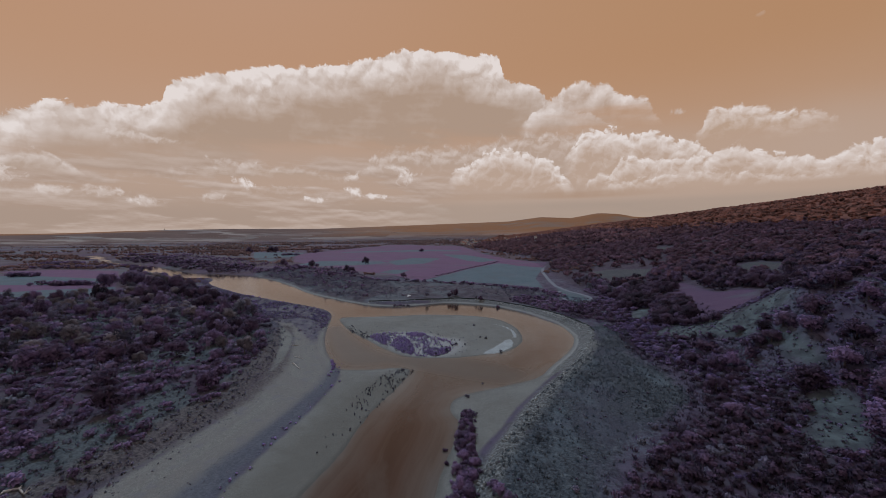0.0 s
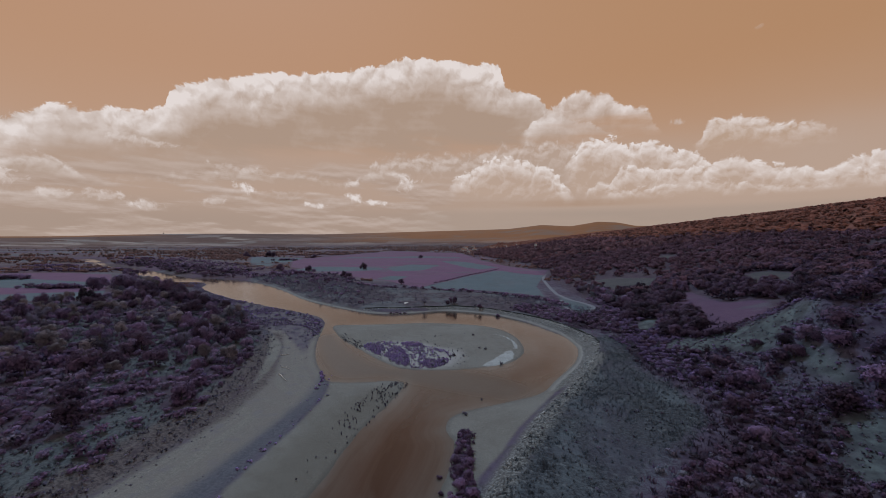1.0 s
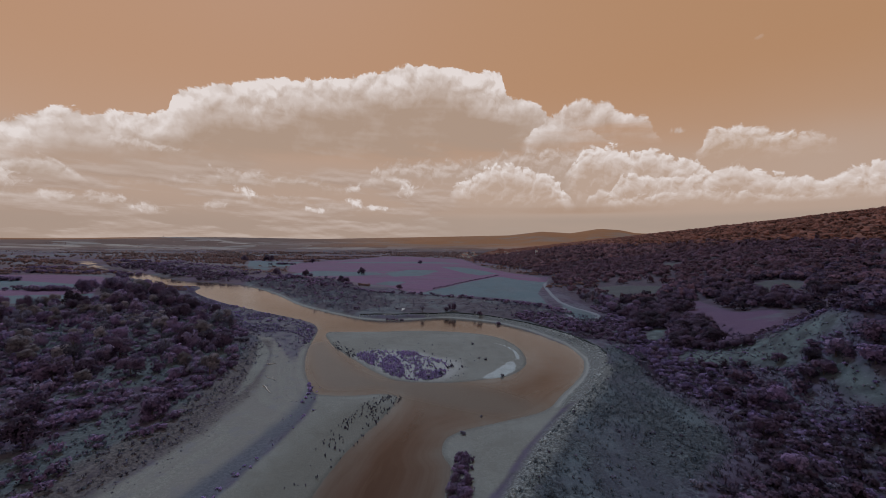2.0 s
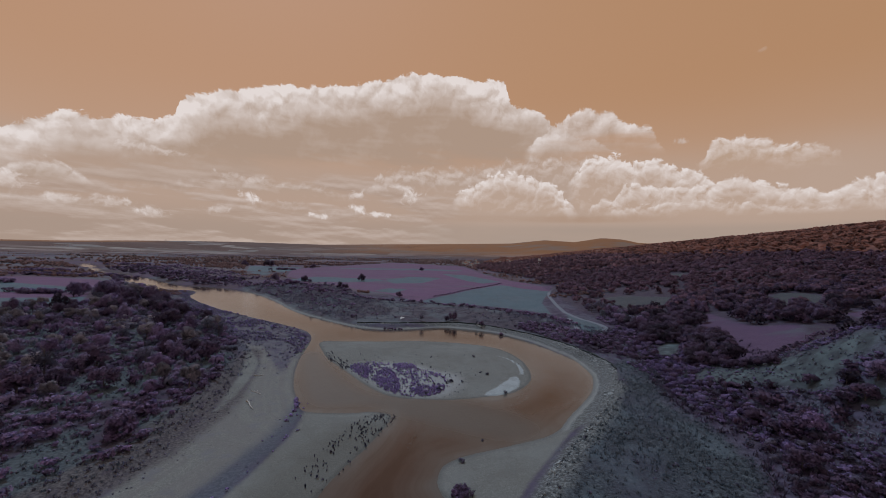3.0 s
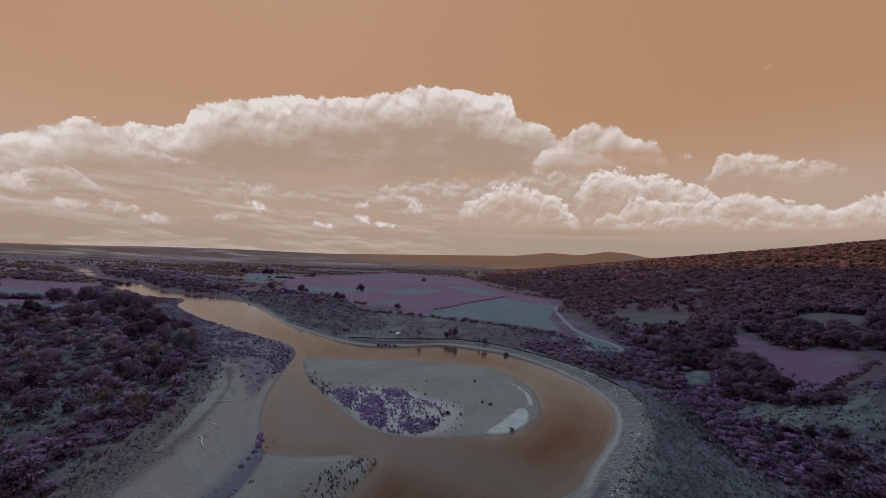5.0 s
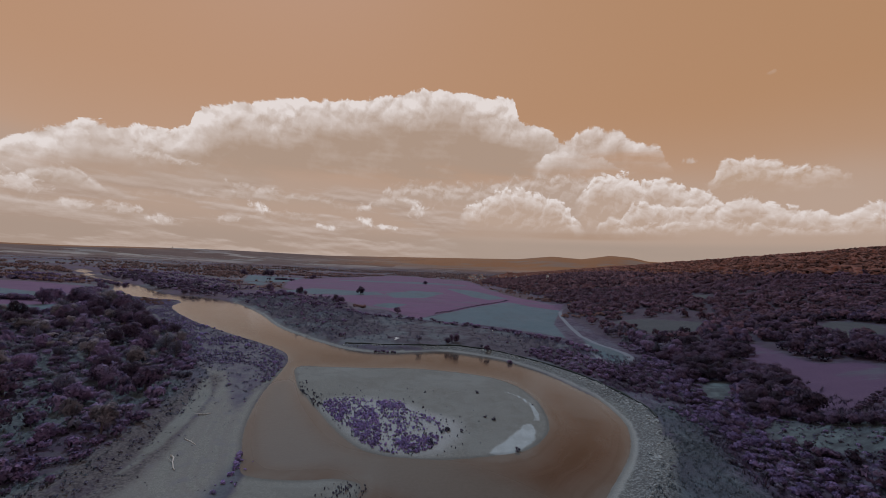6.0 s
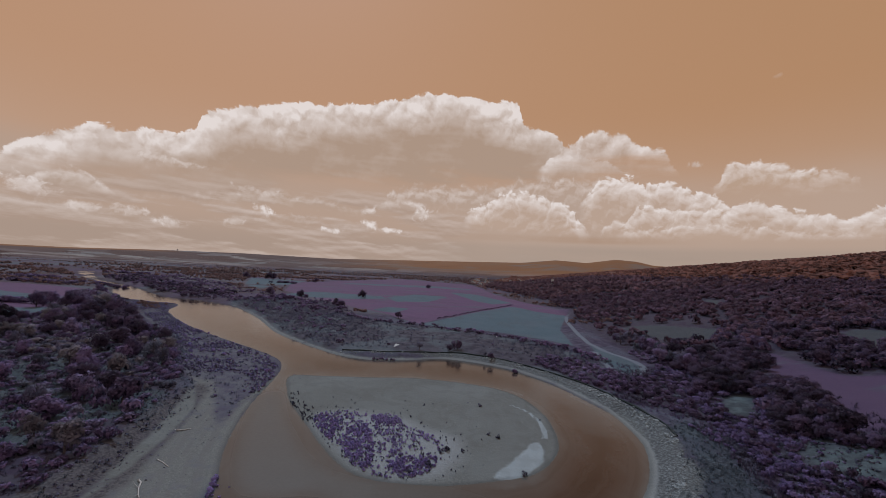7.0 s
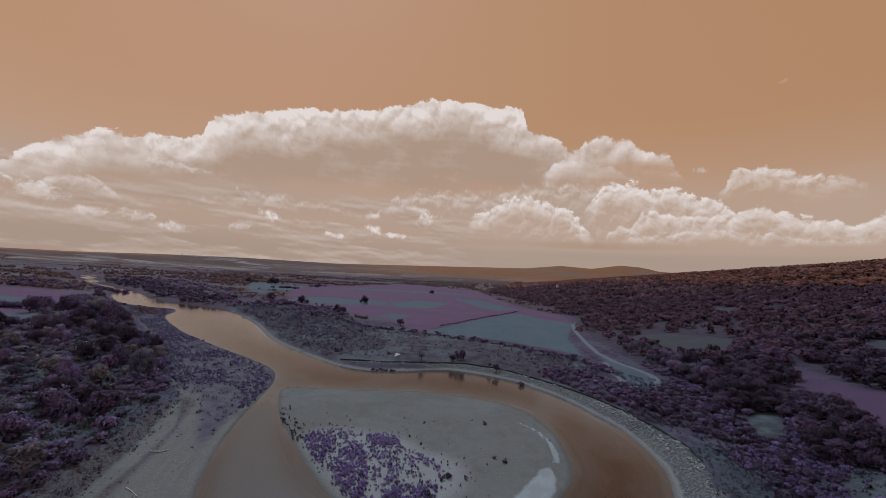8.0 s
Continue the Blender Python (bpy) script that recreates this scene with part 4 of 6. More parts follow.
def limbs(seed, tall, thick, count, reach, start=0.3):
    """A trunk with limbs that part from it."""
    r = np.random.RandomState(seed)
    lean = r.normal(size=2) * 0.04 * tall
    out = [tube([(0, 0, -0.4), (lean[0] * 0.3, lean[1] * 0.3, tall * 0.4), (lean[0], lean[1], tall)], (thick, thick * 0.75, thick * 0.15))]
    for i in range(count):
        w, z = r.uniform(0, 2 * math.pi), tall * r.uniform(start, 0.85)
        d = np.array([math.cos(w), math.sin(w)]) * reach * r.uniform(0.5, 1.0) * (1.1 - z / tall * 0.5)
        rise = r.uniform(0.25, 0.7) * reach
        p = lean * z / tall
        out.append(tube([(*p, z), (*(p + d * 0.5), z + rise * 0.6), (*(p + d), z + rise)], (thick * 0.4, thick * 0.25, thick * 0.07), 4))
    return joined(out)


def lobes_of(seed, n, rx, z0, z1, r0, r1):
    r = np.random.RandomState(seed)
    out = []
    for i in range(n):
        w, q, h = r.uniform(0, 2 * math.pi), math.sqrt(r.uniform(0, 1)), r.uniform(0, 1)
        out.append((rx * q * math.cos(w), rx * q * math.sin(w), z0 + (z1 - z0) * h * (1 - 0.45 * q), r.uniform(r0, r1)))
    return out


class Plant:
    """A kind of tree or shrub: its meshes are made once, each plant is a thing of its own."""

    def __init__(self, name, seed, tall, wide, n_lobes, n_leaves, leaf, mat, trunk, thick, low=0.25, n_limbs=5):
        lobes = lobes_of(seed, n_lobes, wide * 0.62, tall * (low + 0.12), tall * 0.86, wide * 0.3, wide * 0.46)
        v, f, out = leaves(seed, lobes, n_leaves, leaf, 0.4)
        v[:, 2] = np.maximum(v[:, 2], 0.03 * tall)
        self.shape = (v.copy(), f, out)
        self.name, self.crown = name, sheet("crown", v, f, mat, {"tone": np.zeros(len(v))}, False, out)
        v, f = limbs(seed + 1, tall * 0.8, thick, n_limbs, wide * 0.75, low)
        self.trunk, self.stem = sheet("trunk", v, f, MAT_BARK), trunk
        self.first = None

    def stand(self, x, y, scale=1.0, stretch=1.0, label="", category="tree", group=""):
        z = float(ground_z(np.array([x]), np.array([y]))[0])
        m = Matrix.LocRotScale((x, y, z - 0.05), Euler((0, 0, rng.uniform(0, 6.28))), (scale, scale, scale * stretch))
        if self.first is None:
            self.first = new(self.name)
            part("crown", self.crown, self.first)
            part(self.stem, self.trunk, self.first)
            self.first.matrix_basis = m
            ob = self.first
        else:
            ob = self.first.copy()
            scene.collection.objects.link(ob)
            for child in self.first.children:
                twin = child.copy()
                scene.collection.objects.link(twin)
                twin.parent = ob
            ob.matrix_basis = m
        return tagged(ob, label, category, group)


OAKS = [Plant("tree", 20 + i, 6.5, 3.6, 16, 1400, 0.255, MAT_OAK, "trunk", 0.24, 0.12) for i in range(4)]
PURPLES = [Plant("tree", 30 + i, 5.2, 3.1, 15, 1300, 0.215, MAT_LEAF, "trunk", 0.18, 0.1) for i in range(4)]
TANS = [Plant("tree", 40 + i, 5.6, 2.6, 12, 1200, 0.19, MAT_TAN, "trunk", 0.18, 0.2) for i in range(3)]
TWIGS = [Plant("tree", 50 + i, 6.8, 2.5, 12, 1100, 0.14, MAT_TWIG, "trunk", 0.16, 0.15, 18) for i in range(3)]
SHRUBS = [Plant("shrub", 60 + i, 2.3, 2.0, 10, 800, 0.16, MAT_LEAF, "stem", 0.07, 0.05, 7) for i in range(3)]
VIOLETS = [Plant("shrub", 70 + i, 1.5, 1.3, 8, 200, 0.19, MAT_VIOLET, "stem", 0.04, 0.02, 6) for i in range(3)]
DARKS = [Plant("shrub", 80 + i, 1.2, 0.9, 6, 200, 0.13, MAT_TUFT, "stem", 0.04, 0.02, 6) for i in range(2)]


def field_of(*names):
    """Distance from the nearest of these areas."""
    return lambda x, y: np.min([off_area(AREAS[n], x, y) for n in names], axis=0)


OPEN_LAND = field_of(*[n for n in AREAS if n.startswith(("teal", "violet", "hill_teal"))])
WORN = field_of("worn", "worn_b", "worn_c", "worn_d", "worn_e")


def hill_foot(y):
    return np.interp(y, (0, 100, 200, 300, 420, 700, 1100, 1800, 3600), (66, 80, 104, 112, 118, 146, 70, 160, 500))


def wet_or_low(x, y):
    return np.minimum(off_area(RIVER, x, y), np.minimum(off_area(LOW_LEFT, x, y), off_area(LOW_RIGHT, x, y)))


def off_track(x, y):
    return np.min([off_line(line, x, y) for line in TRACK], axis=0)


def scatter(n, x0, x1, y0, y1, keep):
    """Up to n places in a rectangle, kept with the chance that keep gives."""
    x, y = rng.uniform(x0, x1, n), rng.uniform(y0, y1, n)
    ok = rng.uniform(0, 1, n) < keep(x, y)
    return x[ok], y[ok]


def evenly(step, x0, x1, y0, y1, keep):
    """Places at about even distances, shaken, kept with the chance that keep gives."""
    x, y = np.meshgrid(np.arange(x0, x1, step), np.arange(y0, y1, step))
    x, y = x.ravel() + rng.uniform(-0.8, 0.8, x.size) * step, y.ravel() + rng.uniform(-0.8, 0.8, x.size) * step
    ok = rng.uniform(0, 1, x.size) < keep(x, y)
    return x[ok], y[ok]


def thinned(x, y, apart, limit):
    """Places that keep their distance from each other."""
    kept = []
    for a, b in zip(x, y):
        if all((a - c) ** 2 + (b - d) ** 2 > apart * apart for c, d in kept):
            kept.append((a, b))
            if len(kept) == limit:
                break
    return kept


def masses(name, label, category, templates, x, y, size, mat, sink=0.05, stretch=None, tone=None):
    """Many plants that nobody would count, as one object."""
    if len(x) == 0:
        return
    z = ground_z(x, y)
    which = rng.randint(0, len(templates), len(x))
    turn = rng.uniform(0, 2 * math.pi, len(x))
    size = np.broadcast_to(size, x.shape)
    tall = size * (np.ones(len(x)) if stretch is None else stretch)
    tones = rng.uniform(0, 1, len(x)) if tone is None else tone
    verts, faces, attr, outs, n = [], [], [], [], 0
    for k, (tv, tf, *to) in enumerate(templates):
        sel = np.where(which == k)[0]
        if len(sel) == 0:
            continue
        c, s = np.cos(turn[sel])[:, None], np.sin(turn[sel])[:, None]
        px = (tv[None, :, 0] * c - tv[None, :, 1] * s) * size[sel][:, None] + x[sel][:, None]
        py = (tv[None, :, 0] * s + tv[None, :, 1] * c) * size[sel][:, None] + y[sel][:, None]
        pz = tv[None, :, 2] * tall[sel][:, None] + z[sel][:, None] - sink
        verts.append(np.stack([px, py, pz], -1).reshape(-1, 3))
        faces.append((tf[None] + (np.arange(len(sel)) * len(tv))[:, None, None]).reshape(-1, tf.shape[1]) + n)
        attr.append(np.repeat(tones[sel], len(tv)))
        if to:
            ox, oy = to[0][None, :, 0] * c - to[0][None, :, 1] * s, to[0][None, :, 0] * s + to[0][None, :, 1] * c
            o = np.stack([ox, oy, to[0][None, :, 2] * (size[sel] / tall[sel])[:, None]], -1).reshape(-1, 3)
            outs.append(o / np.linalg.norm(o, axis=1)[:, None])
        n += len(sel) * len(tv)
    ob = new(name, sheet(name, np.vstack(verts), np.vstack(faces), mat, {"tone": np.concatenate(attr)}, False, np.vstack(outs) if outs else None))
    return tagged(ob, label, category, kind="stuff")


def bush(seed, n_lobes, n_leaves, leaf, flat=1.0, low=0.1, up=0.4, loose=0.4):
    """A plant about 1 high and 1 across to each side."""
    v, f, out = leaves(seed, lobes_of(seed, n_lobes, 0.6, low + 0.2, 0.75, 0.3, 0.5), n_leaves, leaf, up, loose)
    v[:, 2] = np.maximum(v[:, 2] * flat, 0.0)
    return v, f, out


BUSHES = [bush(100 + i, 8, 160, 0.135) for i in range(8)]
CROWNS = [bush(170 + i, 10, 160, 0.13) for i in range(6)]
BRUSH = [bush(160 + i, 4, 16, 0.28, 1.0, 0.0) for i in range(5)]
BUSHES_FAR = [bush(110 + i, 7, 78, 0.22, up=0.9, loose=0.14) for i in range(6)]
CLUMPS_FAR = [bush(120 + i, 5, 34, 0.34, up=0.9, loose=0.14) for i in range(4)]
TUFTS_FAR = [bush(125 + i, 4, 18, 0.42, up=0.9, loose=0.14) for i in range(4)]
SPRIGS = [bush(130 + i, 4, 26, 0.31) for i in range(4)]
TUFTS = [bush(140 + i, 3, 13, 0.35, 1.0, 0.0) for i in range(4)]


def blades(seed, n):
    """A tuft of narrow upright blades, about 1 high."""
    r = np.random.RandomState(seed)
    verts = []
    for i in range(n):
        w, p, q = r.uniform(0, 6.28), r.normal(size=2) * 0.25, r.normal(size=2) * 0.35
        d = np.array([math.cos(w), math.sin(w)]) * 0.09
        h = r.uniform(0.6, 1.1)
        verts += [(*(p - d), 0), (*(p + d), 0), (*(p + q + d * 0.4), h), (*(p + q - d * 0.4), h * 0.95)]
    return np.array(verts), np.arange(n * 4).reshape(-1, 4), np.repeat(r.normal(size=(n, 3)) * 0.25 + (0, 0, 1), 4, axis=0)


GRASSES = [blades(150 + i, 9) for i in range(4)]
WOODS_GROUP = "trees of the riverside wood"

# riverside wood on the inner bank


def wood_trees(x, y):
    inner = off_area(WOOD, x, y)
    back = smooth(y + 0.35 * (-70 - x), 130, 230)
    gap = smooth(lump(x, y, 30), -0.12, 0.1)
    return np.where(inner < -3, (0.12 + 0.88 * back) * (0.25 + 0.75 * gap), 0)


x, y = scatter(4200, -330, -62, 60, 480, wood_trees)
spots = thinned(x, y, 6.2, 215)
KINDS = (("dark violet bushy tree in the riverside wood", PURPLES), ("dark purple round tree in the riverside wood", OAKS), ("pale tan leafing tree in the riverside wood", TANS), ("bare grey twiggy tree in the riverside wood", TWIGS))
for i, (a, b) in enumerate(spots):
    w = lump(np.array([a]), np.array([b]), 40)[0] + rng.uniform(-0.25, 0.25)
    label, kinds = KINDS[1 if w < -0.16 else 0 if w < -0.05 else 3 if rng.uniform() < 0.35 else 2]
    near_river = -330 < a < -225 and b > 300
    kinds[rng.randint(len(kinds))].stand(a, b, rng.uniform(1.0, 1.8) * (1.25 if near_river else 1.0), rng.uniform(0.9, 1.25), label, "tree", WOODS_GROUP)
for a, b, s in ((-99.5, 168, 1.15), (-73, 119, 0.95), (-103, 118, 1.0), (-86, 147, 0.7), (-118, 150, 1.0)):
    PURPLES[rng.randint(3)].stand(a, b, s * 1.4, 0.9, "broad magenta-leaved tree above the gravel beach", "tree", WOODS_GROUP)

near_wood = lambda x, y: (x > -195) & (y < 275)
gaps = lambda x, y: smooth(lump(x, y, 26), -0.12, 0.0)
x, y = evenly(2.8, -200, -60, 40, 280, lambda x, y: np.where((off_area(WOOD, x, y) < 0) & near_wood(x, y), 0.22 + 0.62 * gaps(x, y), 0))
kind_at = lump(x, y, 24) + rng.uniform(-0.16, 0.16, len(x)) - 0.4 * smooth(-y - 0.35 * (-70 - x), -205, -150)
for name, label, sel, mat in (("scrub", "dense low purple scrub in front of the trees", kind_at < 0.02, MAT_LEAF), ("grey_scrub", "grey leafless scrub in front of the trees", (kind_at >= 0.02) & (kind_at < 0.12), MAT_TWIG),
                              ("dark_thicket", "dark wine-red thicket bushes in front of the trees", (kind_at >= 0.12) & (kind_at < 0.2), MAT_OAK), ("tan_scrub", "pale tan leafing scrub in front of the trees", kind_at >= 0.2, MAT_TAN)):
    masses(name, label, "scrub", BUSHES, x[sel], y[sel], rng.uniform(0.9, 1.9, sel.sum()) * (1 + 0.9 * rng.uniform(0, 1, sel.sum()) ** 3), mat, stretch=rng.uniform(0.7, 1.15, sel.sum()))
x, y = evenly(5.0, -430, -60, 40, 570, lambda x, y: np.where((off_area(WOOD, x, y) < 0) & ~near_wood(x, y), 0.15 + 0.7 * gaps(x, y), 0))
masses("wood_scrub", "low purple scrub between the far trees", "scrub", BUSHES_FAR, x, y, rng.uniform(2.0, 3.6, len(x)), MAT_LEAF, stretch=rng.uniform(0.7, 1.1, len(x)))
x, y = scatter(13000, -420, -60, 100, 490, lambda x, y: np.where(off_area(WOOD, x, y) < -8, 0.35 * smooth(y, 130, 220) * smooth(-lump(x, y, 34), -0.1, 0.1), 0))
masses("undergrowth", "grey twiggy undergrowth between the trees", "undergrowth", BUSHES_FAR, x, y, rng.uniform(1.2, 2.6, len(x)), MAT_TWIG, stretch=rng.uniform(0.8, 1.4, len(x)))
x, y = scatter(3400, -420, -60, 110, 490, lambda x, y: np.where(off_area(WOOD, x, y) < -8, 0.3 * smooth(y, 130, 200) * smooth(lump(x, y, 26), 0.0, 0.15), 0))
masses("leafing_bushes", "pale tan leafing bushes in the riverside wood", "bushes", BUSHES, x, y, rng.uniform(1.5, 3.0, len(x)), MAT_TAN, stretch=rng.uniform(0.9, 1.4, len(x)))

x, y = scatter(9000, -420, -60, 100, 490, lambda x, y: wood_trees(x, y) * 0.16)
masses("wood_crowns", "dark violet crowns deep in the riverside wood", "wood", BUSHES, x, y, rng.uniform(2.6, 4.4, len(x)), MAT_LEAF, stretch=rng.uniform(1.0, 1.6, len(x)))

x, y = scatter(900, -470, -235, 310, 560, lambda x, y: np.where(off_area(WOOD, x, y) < -2, 0.5, 0))
masses("tall_crowns", "tall dark violet crowns beside the upper river", "wood", BUSHES, x, y, rng.uniform(2.6, 4.6, len(x)), MAT_LEAF, stretch=rng.uniform(1.3, 2.0, len(x)))
for i in range(11):
    a, b = -330 + i * 6.2 + rng.uniform(-2, 2), 372 + 18 * math.sin(i * 1.7) + rng.uniform(-4, 4)
    PURPLES[i % 4].stand(a, b, rng.uniform(1.9, 2.7), 1.05, "tall broad violet tree beside the upper river", "tree", WOODS_GROUP)
patchy = lambda x, y, lo, hi: smooth(lump(x, y, 15), lo, hi)
x, y = scatter(12000, -230, -56, 55, 300, lambda x, y: np.where(off_area(WOOD, x, y) < 4, 1.0 - 0.75 * gaps(x, y), 0))
masses("grey_brush", "thin grey-green grass in the gaps of the wood", "grass", GRASSES, x, y, rng.uniform(0.3, 0.7, len(x)), MAT_STRAW)
x, y = scatter(12000, -200, -52, 55, 300, lambda x, y: np.where(off_area(WOOD, x, y) < 6, 0.85, 0))
masses("brush", "thin grey twiggy brush of the wood", "brush", BRUSH, x, y, rng.uniform(0.3, 0.8, len(x)), MAT_TWIG, stretch=rng.uniform(0.8, 1.4, len(x)))

# scrub between the dry bank and the hill
x, y = evenly(2.25, 15, 125, 30, 270, lambda x, y: np.where((off_area(SLOPE, x, y) < 0) & (WORN(x, y) > 0) & (off_track(x, y) > 5), 0.5 + 0.5 * smooth(lump(x, y, 16), -0.2, 0.05), 0))
dark_ones = lump(x, y, 20) + rng.uniform(-0.2, 0.2, len(x)) < 0.06 + 0.45 * smooth(-y, -135, -105)
for name, sel, mat in (("slope_scrub", ~dark_ones, MAT_SLOPE), ("dark_scrub", dark_ones, MAT_OAK)):
    masses(name, "dense purple scrub on the foot of the hill", "scrub", BUSHES, x[sel], y[sel], rng.uniform(0.85, 1.6, sel.sum()) * (1 + 0.7 * rng.uniform(0, 1, sel.sum()) ** 3), mat, stretch=rng.uniform(0.7, 1.2, sel.sum()))
x, y = scatter(2600, 15, 125, 30, 270, lambda x, y: np.where((off_area(SLOPE, x, y) < 4) & (WORN(x, y) > 0), 0.35, 0))
masses("slope_undergrowth", "grey violet undergrowth on the foot of the hill", "undergrowth", BUSHES, x, y, rng.uniform(0.8, 1.6, len(x)), MAT_TWIG)

x, y = scatter(14000, 15, 135, 30, 270, lambda x, y: np.where(((off_area(SLOPE, x, y) < 4) | (x > 78)) & (WORN(x, y) > 0) & (x < hill_foot(y) + 30), 0.3 + 0.7 * patchy(x, y, -0.1, 0.08), 0))
masses("slope_brush", "knee-high violet brush on the foot of the hill", "brush", GRASSES, x, y, rng.uniform(0.5, 1.2, len(x)), MAT_OAK)
x, y = scatter(6500, 78, 150, 70, 196, lambda x, y: np.where((off_area(CLEARED, x, y) > 0) & (OPEN_LAND(x, y) > 0), np.where(WORN(x, y) > 0.5, 0.12 + 0.5 * smooth(lump(x, y, 11), -0.1, 0.1), 0.03), 0))
masses("spur_scrub", "small grey-violet bushes over the spur", "scrub", BUSHES_FAR, x, y, rng.uniform(0.4, 1.1, len(x)), MAT_SLOPE)
x, y = scatter(9000, 78, 150, 70, 196, lambda x, y: np.where((off_area(CLEARED, x, y) > 0) & (OPEN_LAND(x, y) > 0), np.where(WORN(x, y) > 0, 0.7, 0.3), 0))
masses("spur_brush", "thin grey-violet brush over the spur", "brush", BRUSH, x, y, rng.uniform(0.3, 0.8, len(x)), MAT_TWIG)
x, y = scatter(2000, 84, 190, 70, 200, lambda x, y: np.where((WORN(x, y) > 1) & (off_area(CLEARED, x, y) > 0), 0.42 * smooth(lump(x, y, 14), 0.02, 0.14) + 0.05, 0))
masses("spur_bushes", "purple bushes scattered over the spur", "scrub", BUSHES, x, y, rng.uniform(1.0, 3.0, len(x)), MAT_OAK)

x, y = evenly(2.4, 38, 122, 222, 312, lambda x, y: np.where((off_area(SLOPE_EAST, x, y) < 0) & (off_track(x, y) > 5.5) & (off_area(AREAS["teal_field_loop"], x, y) > 3), 0.8, 0))
masses("corner_scrub", "dense purple scrub between the track and the river", "scrub", BUSHES, x, y, rng.uniform(1.0, 2.0, len(x)), MAT_LEAF, stretch=rng.uniform(0.7, 1.1, len(x)))
for i in range(16):
    a, b = 109 + rng.uniform(0, 14), 262 + i * 5.2 + rng.uniform(-2, 2)
    (TWIGS if i % 3 else PURPLES)[i % 3].stand(a, b, rng.uniform(1.1, 1.6), 1.0, "grey-violet leafing tree beside the gravel track", "tree", "trees of the hillside")
line = np.column_stack([np.linspace(120, 166, 60), np.interp(np.linspace(120, 166, 60), (120, 150, 166), (176, 194, 206))]) + rng.normal(size=(60, 2)) * 0.8
CLUMPS = (curve_of([(106, 256), (124, 279), (146, 293), (153, 281), (153, 266), (137, 243), (124, 238), (109, 239)]), curve_of([(97, 226), (116, 240), (126, 231), (130, 217), (125, 202), (115, 188), (104, 185), (97, 187), (100, 196), (108, 202), (112, 214), (110, 221), (103, 222)]))
for clump, limit in zip(CLUMPS, (44, 58)):
    x, y = scatter(2600, 92, 158, 182, 296, lambda x, y: np.where(off_area(clump, x, y) < 0, 1.0, 0))
    places = thinned(x, y, 3.9, limit)
    if limit == 44:
        x, y = np.array(places).T
        masses("hill_clump", "dense clump of dark round-crowned trees on the hillside", "wood", [p.shape for p in OAKS], x, y, rng.uniform(0.85, 1.25, len(x)), MAT_OAK, stretch=rng.uniform(0.75, 0.95, len(x)))
        continue
    for a, b in places:
        OAKS[rng.randint(4)].stand(a, b, rng.uniform(0.85, 1.25), rng.uniform(0.75, 0.95), "dark round-crowned tree in a dense hillside clump", "tree", "trees of the hillside")
k = np.arange(13)
masses("field_edge", "row of dark bushy trees along the hill field", "hedge", [p.shape for p in OAKS], 105.5 + rng.uniform(-1, 1, 13) + 0.25 * k, 181 - 1.9 * k, rng.uniform(0.45, 0.65, 13), MAT_OAK)
masses("hill_hedge", "low dark hedge along the hill field", "hedge", BUSHES_FAR, line[:, 0], line[:, 1], rng.uniform(0.7, 1.3, 60), MAT_OAK)

HILL_TREES = ((86.7, 124.4, 0.8), (90.8, 123, 0.75), (101, 126, 0.65), (103, 124, 0.55), (108, 126, 0.85), (94.4, 102.3, 0.85), (98, 103, 0.7), (104, 102, 0.9), (92, 80.5, 1.1), (96, 84, 0.95), (111, 106, 0.9), (103.3, 139, 0.4), (108, 116, 0.8), (113, 121, 0.8), (105.4, 131, 0.5),
              (72, 97, 0.6), (78, 112, 0.6), (84, 134, 0.55), (120, 112, 0.9), (117, 100, 0.9), (122, 124, 0.8), (110, 95, 0.9), (104, 90, 0.9), (110, 183, 0.8))
for a, b, s in HILL_TREES:
    (PURPLES if rng.uniform() < 0.55 else OAKS)[rng.randint(3)].stand(a, b, s * 1.55, 0.85, "dark purple bushy tree on the worn hillside", "tree", "trees of the hillside")


def hill_wood(x, y):
    free = (OPEN_LAND(x, y) > 3) & (WORN(x, y) > 3) & (off_track(x, y) > 6) & (x > hill_foot(y)) & (off_area(AREAS["meadow"], x, y) > 2) & (off_area(CLEARED, x, y) > 1)
    return np.where(free, 1.0, 0) * (0.3 + 0.7 * smooth(lump(x, y, 60), -0.22, -0.05))


x, y = scatter(2400, 96, 230, 165, 330, hill_wood)
x, y = np.array(thinned(x, y, 7.0, 75)).T
masses("hill_trees", "dark purple round-crowned trees of the hill wood", "wood", [p.shape for p in OAKS], x, y, rng.uniform(0.95, 1.5, len(x)), MAT_OAK, stretch=rng.uniform(0.8, 1.0, len(x)))
x, y = evenly(7.4, 90, 420, 60, 330, lambda x, y: hill_wood(x, y) * np.where((x < 125) & (y < 170), 0.15, 0.85))
masses("hill_bushes", "dark purple bushes of the hill wood", "wood", CROWNS, x, y, rng.uniform(3.4, 5.6, len(x)), MAT_OAK, stretch=rng.uniform(0.8, 1.2, len(x)))


def seen(x, y, lo, hi):
    """Whether a place lies between two distances within the wide view."""
    r = np.hypot(x, y)
    return (r > lo) & (r < hi) & (np.abs(np.degrees(np.arctan2(x, y))) < 56)


x, y = evenly(7.2, 90, 520, 200, 760, lambda x, y: hill_wood(x, y) * seen(x, y, 330, 760) * smooth(-x - 60 * lump(x, y, 90), -490, -440))
masses("hill_wood_near", "dense dark purple wood of round crowns on the hill", "wood", BUSHES_FAR, x, y, rng.uniform(3.2, 5.4, len(x)), MAT_HILL, stretch=rng.uniform(0.8, 1.25, len(x)))
